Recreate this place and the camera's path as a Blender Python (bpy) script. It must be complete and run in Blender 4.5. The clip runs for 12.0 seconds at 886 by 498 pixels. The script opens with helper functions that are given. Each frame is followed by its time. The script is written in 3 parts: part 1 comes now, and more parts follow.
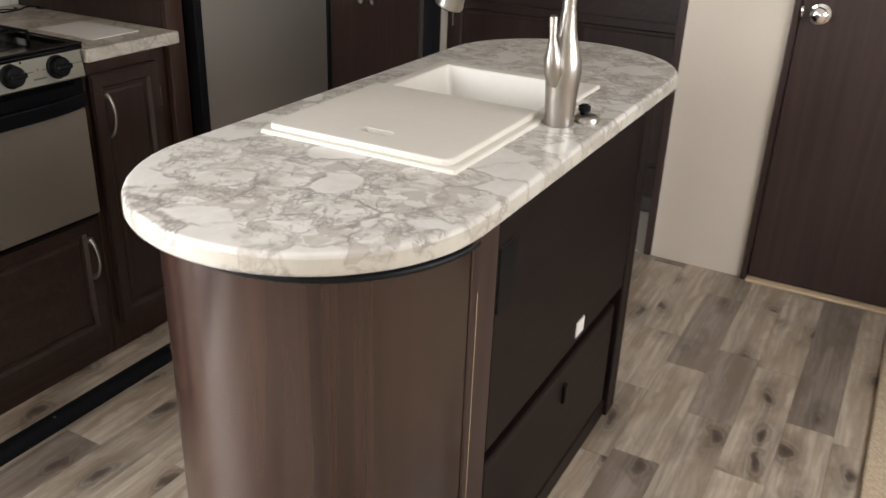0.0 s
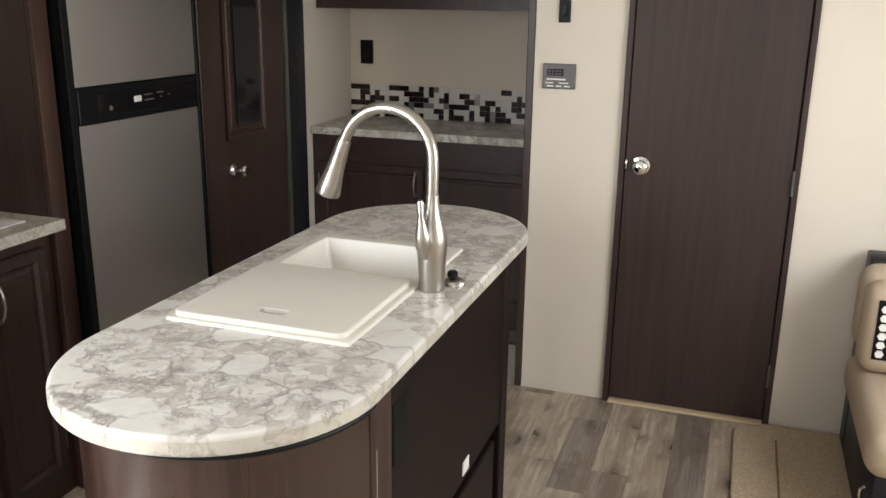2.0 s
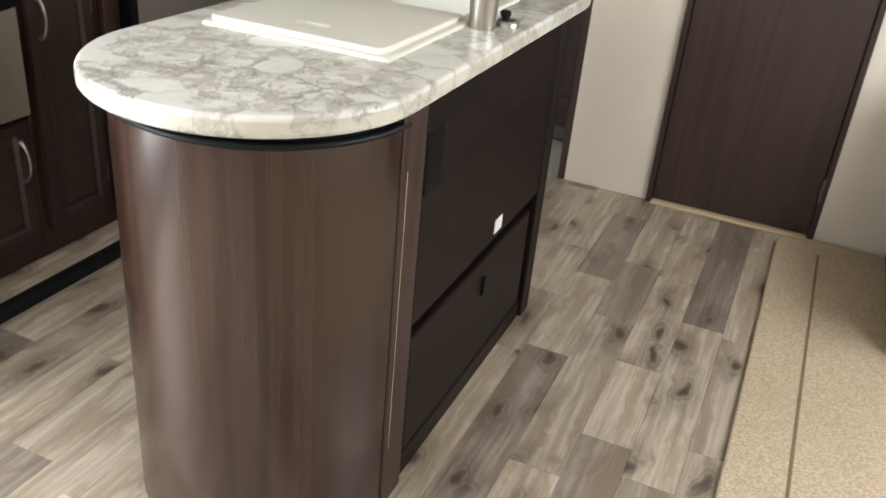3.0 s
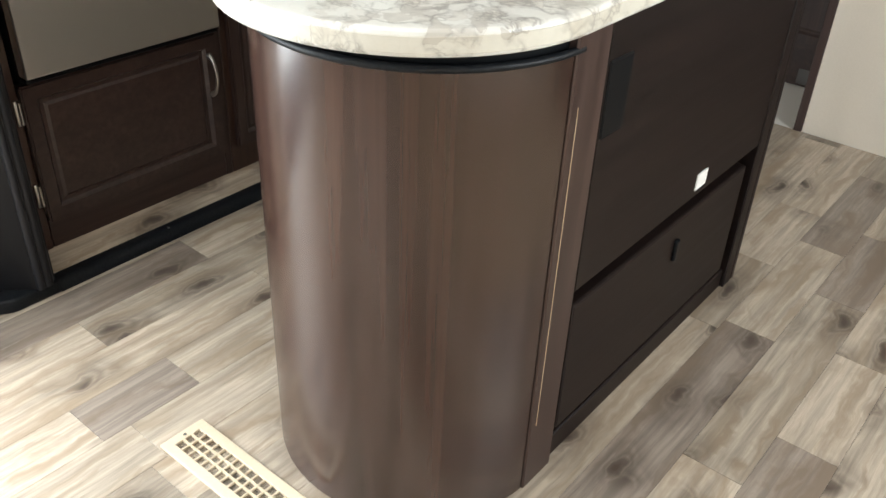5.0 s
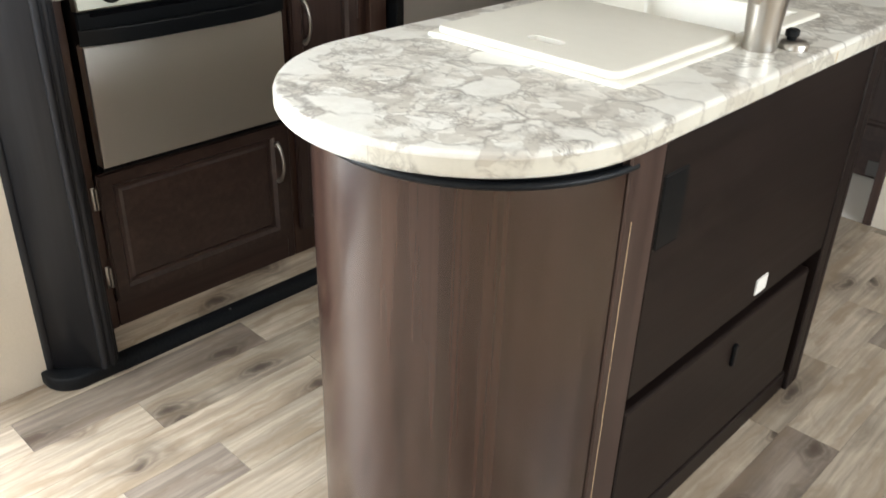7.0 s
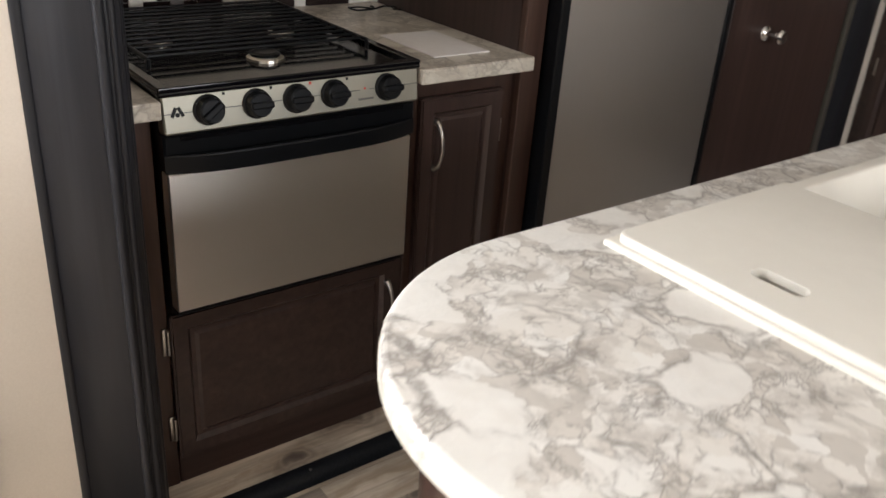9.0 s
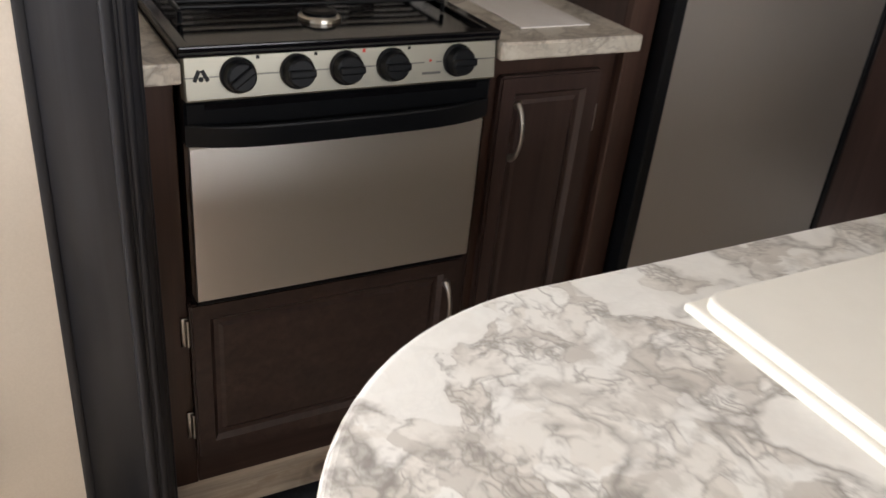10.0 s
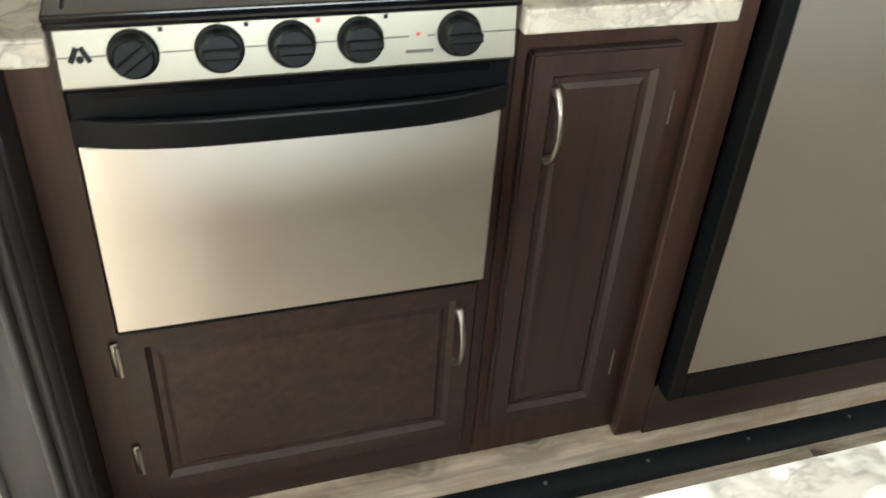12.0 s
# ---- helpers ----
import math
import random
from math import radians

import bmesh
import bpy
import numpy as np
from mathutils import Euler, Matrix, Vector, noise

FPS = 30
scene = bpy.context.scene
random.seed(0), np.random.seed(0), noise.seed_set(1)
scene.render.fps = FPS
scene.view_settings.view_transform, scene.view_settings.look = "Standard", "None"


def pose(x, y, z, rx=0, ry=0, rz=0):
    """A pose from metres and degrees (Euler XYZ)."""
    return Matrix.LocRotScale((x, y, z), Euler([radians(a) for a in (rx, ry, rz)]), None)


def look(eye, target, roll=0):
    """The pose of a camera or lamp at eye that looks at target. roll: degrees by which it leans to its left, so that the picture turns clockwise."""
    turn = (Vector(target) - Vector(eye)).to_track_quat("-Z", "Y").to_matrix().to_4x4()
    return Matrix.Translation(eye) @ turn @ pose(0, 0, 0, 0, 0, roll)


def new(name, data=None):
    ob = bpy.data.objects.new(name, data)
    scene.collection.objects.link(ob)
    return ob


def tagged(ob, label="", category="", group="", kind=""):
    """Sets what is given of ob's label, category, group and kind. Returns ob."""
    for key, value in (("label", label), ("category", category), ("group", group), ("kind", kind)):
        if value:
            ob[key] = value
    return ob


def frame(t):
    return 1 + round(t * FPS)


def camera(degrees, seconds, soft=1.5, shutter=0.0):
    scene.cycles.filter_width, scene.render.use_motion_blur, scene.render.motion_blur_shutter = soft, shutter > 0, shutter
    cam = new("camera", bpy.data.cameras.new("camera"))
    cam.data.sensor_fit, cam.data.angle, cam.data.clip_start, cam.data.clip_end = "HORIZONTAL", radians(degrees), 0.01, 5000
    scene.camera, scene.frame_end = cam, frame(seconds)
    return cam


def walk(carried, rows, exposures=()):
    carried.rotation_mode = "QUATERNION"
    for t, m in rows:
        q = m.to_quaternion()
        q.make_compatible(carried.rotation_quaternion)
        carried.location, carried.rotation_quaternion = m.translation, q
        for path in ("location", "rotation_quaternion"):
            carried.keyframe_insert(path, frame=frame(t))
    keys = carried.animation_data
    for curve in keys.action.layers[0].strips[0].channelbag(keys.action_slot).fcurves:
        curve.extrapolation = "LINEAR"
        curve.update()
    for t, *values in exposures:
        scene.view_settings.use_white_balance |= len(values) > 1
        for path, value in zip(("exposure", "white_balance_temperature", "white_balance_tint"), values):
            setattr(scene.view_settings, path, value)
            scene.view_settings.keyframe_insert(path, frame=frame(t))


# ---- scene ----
cam = camera(54.5, 12.0, shutter=0.4)
PATH = [
    (0, (0.022, 0.027, 1.371), (-0.832, 1.627, 0.529), 2.2),
    (0.5, (0.046, -0.14, 1.407), (-0.687, 1.531, 0.589), 2.7),
    (1, (0.052, -0.146, 1.47), (-0.613, 1.61, 0.781), 1.9),
    (1.5, (0.055, -0.146, 1.512), (-0.582, 1.661, 0.938), 0.8),
    (2, (0.059, -0.148, 1.504), (-0.564, 1.671, 0.954), 0.8),
    (2.3, (0.069, -0.172, 1.444), (-0.556, 1.618, 0.808), 2.4),
    (2.5, (0.073, -0.178, 1.387), (-0.552, 1.574, 0.652), 3.6),
    (3, (0.084, -0.137, 1.32), (-0.571, 1.508, 0.39), 5.5),
    (3.5, (0.048, -0.022, 1.284), (-0.769, 1.53, 0.323), 6.3),
    (3.7, (0.033, 0.028, 1.262), (-0.886, 1.519, 0.295), 5.3),
    (5.3, (0.074, 0.103, 1.232), (-0.968, 1.413, 0.137), 2.5),
    (5.5, (0.069, 0.091, 1.232), (-0.968, 1.407, 0.14), 2.9),
    (6, (0.076, 0.08, 1.233), (-0.973, 1.392, 0.147), 3.5),
    (6.5, (0.082, 0.101, 1.284), (-1.046, 1.388, 0.249), 2.2),
    (6.7, (0.087, 0.114, 1.286), (-1.091, 1.387, 0.289), 1.5),
    (8.3, (-0.241, 0.194, 1.32), (-1.497, 1.471, 0.432), 2.7),
    (8.5, (-0.28, 0.226, 1.325), (-1.567, 1.477, 0.441), 3.3),
    (9, (-0.327, 0.411, 1.349), (-1.734, 1.527, 0.469), 4.3),
    (9.5, (-0.377, 0.555, 1.354), (-1.86, 1.539, 0.442), 5.0),
    (10, (-0.498, 0.631, 1.309), (-1.999, 1.516, 0.329), 6.0),
    (10.5, (-0.678, 0.727, 1.272), (-2.16, 1.52, 0.188), 6.1),
    (11, (-0.768, 0.833, 1.26), (-2.235, 1.467, 0.057), 5.8),
    (11.5, (-0.788, 0.926, 1.252), (-2.282, 1.466, 0.038), 4.7),
    (12, (-0.78, 1.001, 1.27), (-2.312, 1.546, 0.106), 4.0),
]
walk(cam, [(t, look(eye, target, roll)) for t, eye, target, roll in PATH], exposures=[
    (0, 0.0, 6400, 12), (2, 0.05, 6350, 8), (2.5, 0.1, 6350, 7), (3.5, 0.35, 6150, 5), (6.5, 0.5, 6100, 4), (8.5, 0.25, 6400, 11),
    (10, 0.15, 6400, 13), (10.5, 0.35, 6450, 10), (11, 0.9, 6200, 4), (12, 1.45, 6150, -1)])

# ---- world and light ----
world = bpy.data.worlds.new("daylight")
scene.world = world
world.use_nodes = True
sky = world.node_tree.nodes.new("ShaderNodeTexSky")
sky.sky_type, sky.sun_disc = "NISHITA", False
sky.sun_elevation, sky.sun_rotation = radians(50), radians(200)
world.node_tree.links.new(sky.outputs[0], world.node_tree.nodes["Background"].inputs[0])
world.node_tree.nodes["Background"].inputs[1].default_value = 0.12


def window_light(name, eye, target, w, h, watts, colour=(0.985, 0.985, 0.985)):
    lamp = bpy.data.lights.new(name, "AREA")
    lamp.shape, lamp.size, lamp.size_y, lamp.energy, lamp.color = "RECTANGLE", w, h, watts, colour
    ob = new(name, lamp)
    ob.matrix_world = look(eye, target)
    return ob


window_light("daylight_entry_door", (-1.82, -0.17, 1.0), (-0.7, 0.12, 0.35), 0.94, 1.9, 70)
window_light("daylight_dinette_window", (1.33, 1.55, 1.35), (0, 1.9, 0.7), 1.3, 0.75, 33)
window_light("daylight_rear_window", (-0.2, -2.68, 1.35), (-0.2, 0, 1.2), 1.9, 0.9, 15)
# added fill from overhead; the ceiling has no opening here
window_light("skylight_lamp", (-0.2, 0.2, 2.13), (-0.2, 0.2, 0), 0.35, 0.35, 13)


# ---- materials ----
def mat(name, colour, rough=0.5, metal=0.0, **more):
    m = bpy.data.materials.new(name)
    m.use_nodes = True
    b = m.node_tree.nodes["Principled BSDF"]
    b.inputs["Base Color"].default_value = (*colour, 1)
    b.inputs["Roughness"].default_value = rough
    b.inputs["Metallic"].default_value = metal
    for k, v in more.items():
        b.inputs[k.replace("_", " ")].default_value = v
    return m


class Net:
    """Short hand for building node trees."""

    def __init__(self, m):
        self.t = m.node_tree
        self.b = self.t.nodes["Principled BSDF"]

    def add(self, kind, ins=None, **props):
        n = self.t.nodes.new("ShaderNode" + kind)
        for k, v in props.items():
            setattr(n, k, v)
        for k, v in (ins or {}).items():
            self.put(n.inputs[k], v)
        return n

    def put(self, sock, v):
        if isinstance(v, bpy.types.NodeSocket):
            self.t.links.new(v, sock)
        else:
            sock.default_value = v

    def coords(self, scale, shift=False, warp=0.0):
        v = self.add("TexCoord").outputs["Object"]
        if shift:
            r = self.add("ObjectInfo").outputs["Random"]
            off = self.add("VectorMath", {0: r, 1: (31.0, 57.0, 13.0)}, operation="MULTIPLY")
            self.put(off.inputs[0], r)
            v = self.add("VectorMath", {0: v, 1: off.outputs[0]}, operation="ADD").outputs[0]
        if warp:
            n = self.add("TexNoise", {"Vector": v, "Scale": 9.0, "Detail": 3.0})
            c = self.add("VectorMath", {0: n.outputs["Color"], 1: (0.5, 0.5, 0.5)}, operation="SUBTRACT")
            s = self.add("VectorMath", {0: c.outputs[0], 1: (warp, warp, warp)}, operation="MULTIPLY")
            v = self.add("VectorMath", {0: v, 1: s.outputs[0]}, operation="ADD").outputs[0]
        return self.add("VectorMath", {0: v, 1: scale}, operation="MULTIPLY").outputs[0]

    def noise(self, vec, scale=1.0, detail=4.0, rough=0.55, dist=0.0):
        return self.add("TexNoise", {"Vector": vec, "Scale": scale, "Detail": detail, "Roughness": rough, "Distortion": dist}).outputs["Fac"]

    def ramp(self, fac, *stops):
        n = self.add("ValToRGB", {"Fac": fac})
        e = n.color_ramp.elements
        while len(e) < len(stops):
            e.new(0.5)
        for el, (p, c) in zip(e, stops):
            el.position = p
            el.color = (c, c, c, 1) if isinstance(c, (int, float)) else (*c, 1)
        return n.outputs["Color"]

    def mix(self, fac, a, b, how="MIX"):
        n = self.add("Mix", data_type="RGBA", blend_type=how)
        self.put(n.inputs[0], fac)
        for i, v in ((6, a), (7, b)):
            self.put(n.inputs[i], v if isinstance(v, bpy.types.NodeSocket) else (*v, 1))
        return n.outputs[2]

    def bump(self, h, strength=0.2, dist=0.002):
        self.put(self.b.inputs["Normal"], self.add("Bump", {"Height": h, "Strength": strength, "Distance": dist}).outputs[0])

    def colour(self, c):
        self.put(self.b.inputs["Base Color"], c)

    def rough(self, fac, lo, hi):
        n = self.add("MapRange", {"Value": fac, "To Min": lo, "To Max": hi})
        self.put(self.b.inputs["Roughness"], n.outputs[0])


def wood(name, dark, light, grain=(60, 60, 2.2), rough=(0.3, 0.42), gloss=0.45):
    m = mat(name, dark)
    n = Net(m)
    fine = n.noise(n.coords(grain, True), 1.0, 6.0, 0.65, 0.4)
    broad = n.noise(n.coords((grain[0] / 6, grain[1] / 6, grain[2] / 2.5), True), 1.0, 3.0, 0.5, 0.8)
    c = n.mix(n.ramp(fine, (0.35, 0.0), (0.7, 1.0)), dark, light)
    c = n.mix(n.ramp(broad, (0.36, 0.0), (0.68, 0.5)), c, tuple(0.62 * v for v in dark))
    n.colour(c)
    n.rough(fine, *rough)
    n.bump(fine, 0.12, 0.0006)
    n.b.inputs["Specular IOR Level"].default_value = gloss
    return m


W_UP = wood("espresso_wood_upright", (0.034, 0.0195, 0.0165), (0.062, 0.037, 0.031))
W_ACROSS = wood("espresso_wood_across", (0.034, 0.0195, 0.0165), (0.062, 0.037, 0.031), (60, 2.2, 60))
W_ISLAND = wood("walnut_laminate", (0.024, 0.0115, 0.0085), (0.076, 0.038, 0.027), (15, 15, 0.4), (0.19, 0.27), 0.8)
# espresso wood with the shade on the island's sides put into its colour
W_SIDE_SHADED = wood("shaded_espresso_side", (0.0075, 0.0044, 0.0037), (0.014, 0.0083, 0.007), (60, 2.2, 60), (0.4, 0.52), 0.2)
W_STILE = wood("brown_stile_wood", (0.046, 0.024, 0.0175), (0.078, 0.042, 0.030))
W_DOOR = wood("dark_door_laminate", (0.032, 0.018, 0.015), (0.056, 0.032, 0.026), (50, 50, 1.4), (0.4, 0.52), 0.4)
W_GREY = wood("charcoal_fascia_wood", (0.013, 0.0135, 0.0165), (0.021, 0.0215, 0.0255), (70, 70, 2), (0.38, 0.5), 0.3)


def marble(name, white, cream, grey, line, strength=1.0):
    """Brecciated marble print: pale angular fragments, soft veins, patches of fine crackle."""
    m = mat(name, white, 0.3)
    n = Net(m)
    base = n.coords((1, 1, 1), warp=0.05)
    wob = n.add("TexNoise", {"Vector": base, "Scale": 26.0, "Detail": 5.0})
    off = n.add("VectorMath", {0: wob.outputs["Color"], 1: (0.055, 0.055, 0.055)}, operation="MULTIPLY")
    v = n.add("VectorMath", {0: base, 1: off.outputs[0]}, operation="ADD").outputs[0]

    def cells(scale):
        edge = n.add("TexVoronoi", {"Vector": v, "Scale": scale}, feature="DISTANCE_TO_EDGE").outputs["Distance"]
        tone = n.add("TexVoronoi", {"Vector": v, "Scale": scale}).outputs["Color"]
        return edge, n.add("SeparateColor", {0: tone}).outputs[0]

    e1, t1 = cells(13.0)
    e2, t2 = cells(36.0)
    e3, t3 = cells(95.0)
    zone = n.noise(base, 8.0, 4.0, 0.6)
    zone2 = n.noise(n.coords((1.3, 1, 1), warp=0.1), 15.0, 4.0, 0.6)
    cloud = n.noise(base, 24.0, 5.0, 0.65)
    fade = n.noise(base, 30.0, 3.0, 0.5)
    whole = n.ramp(t1, (0.27, 0.9), (0.32, 0.0))
    c = n.mix(n.ramp(t2, (0.15, 0.0), (0.45, 0.45), (0.85, 1.0)), white, cream)
    c = n.mix(n.ramp(t2, (0.76, 0.0), (0.82, 0.7)), c, grey)
    c = n.mix(n.ramp(cloud, (0.47, 0.0), (0.60, 0.7 * strength)), c, grey)
    veins2 = n.mix(n.ramp(fade, (0.46, 0.0), (0.60, 1.0)), (0, 0, 0), n.ramp(e2, (0.0, 0.75 * strength), (0.035, 0.4 * strength), (0.11, 0.0)))
    c = n.mix(veins2, c, line)
    crackle = n.mix(n.ramp(zone2, (0.50, 0.0), (0.58, 1.0)), (0, 0, 0), n.ramp(e3, (0.0, 0.75 * strength), (0.10, 0.35 * strength), (0.24, 0.04)))
    c = n.mix(crackle, c, line)
    plain = n.mix(n.ramp(cloud, (0.4, 0.0), (0.8, 0.6)), white, cream)
    c = n.mix(whole, c, plain)
    veins1 = n.mix(n.ramp(zone, (0.44, 0.1), (0.58, 1.0)), (0, 0, 0), n.ramp(e1, (0.0, 0.85 * strength), (0.025, 0.5 * strength), (0.085, 0.0)))
    c = n.mix(veins1, c, line)
    n.colour(c)
    n.rough(zone, 0.24, 0.36)
    return m


MARBLE = marble("marble_laminate", (0.70, 0.685, 0.64), (0.62, 0.585, 0.525), (0.46, 0.43, 0.385), (0.22, 0.20, 0.178))
MARBLE_EDGE = marble("cream_marble_edge", (0.60, 0.57, 0.495), (0.54, 0.505, 0.43), (0.46, 0.42, 0.355), (0.27, 0.24, 0.205), 0.8)
MARBLE_WARM = marble("warm_marble_laminate", (0.66, 0.62, 0.54), (0.56, 0.51, 0.43), (0.43, 0.385, 0.325), (0.25, 0.22, 0.19))


def vinyl(name, tint):
    m = mat(name, (0.4, 0.33, 0.27), 0.4)
    n = Net(m)
    fine = n.noise(n.coords((80, 3.2, 80), True, 0.008), 1.0, 7.0, 0.65, 0.15)
    broad = n.noise(n.coords((17, 1.6, 17), True, 0.06), 1.0, 4.0, 0.55, 1.2)
    knot = n.add("TexVoronoi", {"Vector": n.coords((7.5, 3.0, 7.5), True, 0.09), "Scale": 1.0}, voronoi_dimensions="2D").outputs["Distance"]
    keep = n.noise(n.coords((4, 2.2, 4), True), 1.0, 2.0)
    r = n.add("ObjectInfo").outputs["Random"]
    a, b = tuple(0.48 * t for t in tint), tuple(0.28 * t for t in tint)
    c = n.mix(n.ramp(fine, (0.36, 0.0), (0.62, 1.0)), b, a)
    c = n.mix(n.ramp(broad, (0.45, 0.0), (0.66, 0.9)), c, tuple(v * k for v, k in zip(tint, (0.27, 0.245, 0.215))))
    kn = n.mix(n.ramp(keep, (0.42, 0.0), (0.50, 1.0)), (0, 0, 0), n.ramp(knot, (0.03, 1.0), (0.09, 0.8), (0.12, 0.4), (0.15, 0.6), (0.20, 0.25), (0.24, 0.35), (0.40, 0.0)))
    c = n.mix(kn, c, (0.07, 0.05, 0.038))
    tone = n.ramp(r, (0.0, 0.70), (0.35, 1.0), (1.0, 1.15))
    n.colour(n.mix(1.0, c, tone, "MULTIPLY"))
    n.rough(fine, 0.3, 0.48)
    n.bump(fine, 0.15, 0.0006)
    return m


VINYL = vinyl("oak_vinyl", (1.0, 0.84, 0.665))
VINYL_DARK = vinyl("dark_oak_vinyl", (0.66, 0.545, 0.45))


def speckled(name, a, b, scale, rough, bump=0.2, dist=0.001):
    m = mat(name, a, rough)
    n = Net(m)
    f = n.noise(n.coords((scale, scale, scale)), 1.0, 5.0, 0.65)
    big = n.noise(n.coords((3, 3, 3)), 1.0, 3.0)
    c = n.mix(n.ramp(f, (0.35, 0.0), (0.65, 1.0)), a, b)
    c = n.mix(n.ramp(big, (0.4, 0.0), (0.8, 0.25)), c, tuple(0.85 * v for v in a))
    n.colour(c)
    n.bump(f, bump, dist)
    return m


WALL = speckled("cream_wallboard", (0.70, 0.63, 0.535), (0.74, 0.67, 0.575), 240, 0.6, 0.12, 0.0005)
WALL2 = speckled("white_ceiling_board", (0.76, 0.73, 0.68), (0.8, 0.77, 0.72), 200, 0.6)
CARPET = speckled("tan_carpet", (0.34, 0.265, 0.175), (0.56, 0.45, 0.325), 140, 0.95, 0.35, 0.002)
SEAM = speckled("brown_carpet_seam", (0.16, 0.10, 0.06), (0.22, 0.15, 0.1), 300, 0.95, 0.5, 0.003)
CUSHION = speckled("beige_upholstery", (0.40, 0.31, 0.22), (0.46, 0.36, 0.26), 400, 0.7, 0.3, 0.001)
SINK = speckled("cream_acrylic", (0.71, 0.68, 0.605), (0.73, 0.70, 0.625), 30, 0.32, 0.03)
PAPER = speckled("white_paper", (0.78, 0.75, 0.73), (0.81, 0.79, 0.77), 50, 0.7, 0.05)
BLACK = speckled("black_plastic", (0.0025, 0.003, 0.0038), (0.005, 0.0057, 0.007), 500, 0.38, 0.1, 0.0004)
TRIM = speckled("black_rubber_trim", (0.006, 0.007, 0.009), (0.012, 0.0135, 0.016), 180, 0.42, 0.25, 0.001)
ENAMEL = mat("black_enamel", (0.004, 0.004, 0.005), 0.12, Specular_IOR_Level=0.3)
for m in (BLACK, TRIM):
    m.node_tree.nodes["Principled BSDF"].inputs["Specular IOR Level"].default_value = 0.18
VENT = speckled("beige_vent_paint", (0.60, 0.50, 0.36), (0.63, 0.53, 0.39), 120, 0.45, 0.05)
# duct metal with the darkness of the deep slots put into its colour
DUCT = speckled("shaded_duct", (0.008, 0.008, 0.008), (0.05, 0.05, 0.05), 14, 0.4, 0.3, 0.004)
WHITE = mat("white_plastic", (0.75, 0.73, 0.7), 0.4)
RED = mat("red_print", (0.5, 0.03, 0.02), 0.5)
BEIGE_EDGE = mat("pale_raw_edge", (0.55, 0.42, 0.27), 0.7)
GREYPL = mat("grey_plastic", (0.10, 0.095, 0.09), 0.35)
DARKGLASS = mat("smoked_glass", (0.012, 0.011, 0.012), 0.08)


def metal(name, colour, rough, streak=None):
    m = mat(name, colour, rough, 1.0)
    n = Net(m)
    s = n.noise(n.coords(streak or (30, 30, 30)), 1.0, 4.0, 0.6)
    n.rough(s, rough * 0.8, rough * 1.25)
    n.bump(s, 0.006, 0.0001)
    return m


NICKEL = metal("brushed_nickel", (0.43, 0.405, 0.37), 0.3)
CHROME = metal("chrome", (0.8, 0.8, 0.8), 0.08)
STEEL = metal("stainless_steel", (0.92, 0.875, 0.80), 0.34, (500, 3, 500))
n = Net(STEEL)
n.b.inputs["Anisotropic"].default_value = 0.9
n.b.inputs["Anisotropic Rotation"].default_value = 0.25
n.put(n.b.inputs["Tangent"], n.add("Tangent", direction_type="RADIAL", axis="Z").outputs[0])
PANEL_STEEL = metal("satin_control_steel", (0.36, 0.345, 0.29), 0.45, (400, 4, 400))
FRIDGE = metal("fridge_steel", (0.50, 0.49, 0.48), 0.38, (300, 300, 3))
TILE_W = mat("white_glass_tile", (0.72, 0.70, 0.66), 0.12)
TILE_B = mat("black_brown_glass_tile", (0.018, 0.011, 0.011), 0.1)
TILE_G = mat("silver_glass_tile", (0.42, 0.40, 0.40), 0.1, 0.6)
GROUT = speckled("pale_grout", (0.55, 0.52, 0.47), (0.6, 0.57, 0.52), 200, 0.8)
GRASS = speckled("outdoor_gravel", (0.3, 0.28, 0.25), (0.36, 0.34, 0.3), 20, 0.9)


# ---- mesh helpers ----
def box(x0, x1, y0, y1, z0, z1, bev=0.0, seg=1, bm=None):
    bm2 = bmesh.new()
    bmesh.ops.create_cube(bm2, size=1)
    bmesh.ops.transform(bm2, verts=bm2.verts, matrix=Matrix.LocRotScale(
        ((x0 + x1) / 2, (y0 + y1) / 2, (z0 + z1) / 2), None, (x1 - x0, y1 - y0, z1 - z0)))
    if bev:
        bmesh.ops.bevel(bm2, geom=bm2.edges, offset=bev, segments=seg, affect="EDGES", profile=0.5)
    return join(bm, bm2)


def join(bm, bm2):
    if bm is None:
        return bm2
    me = bpy.data.meshes.new("tmp")
    bm2.to_mesh(me)
    bm2.free()
    bm.from_mesh(me)
    bpy.data.meshes.remove(me)
    return bm


def prism(pts, z0, z1, bev=0.0, seg=2, bm=None):
    b = bmesh.new()
    f = b.faces.new([b.verts.new((x, y, z0)) for x, y in pts])
    r = bmesh.ops.extrude_face_region(b, geom=[f])
    bmesh.ops.translate(b, verts=[g for g in r["geom"] if isinstance(g, bmesh.types.BMVert)], vec=(0, 0, z1 - z0))
    bmesh.ops.recalc_face_normals(b, faces=b.faces)
    if bev:
        e = [e for e in b.edges if abs(e.verts[0].co.z - e.verts[1].co.z) < 1e-6]
        bmesh.ops.bevel(b, geom=e, offset=bev, segments=seg, affect="EDGES", profile=0.5)
    return join(bm, b)


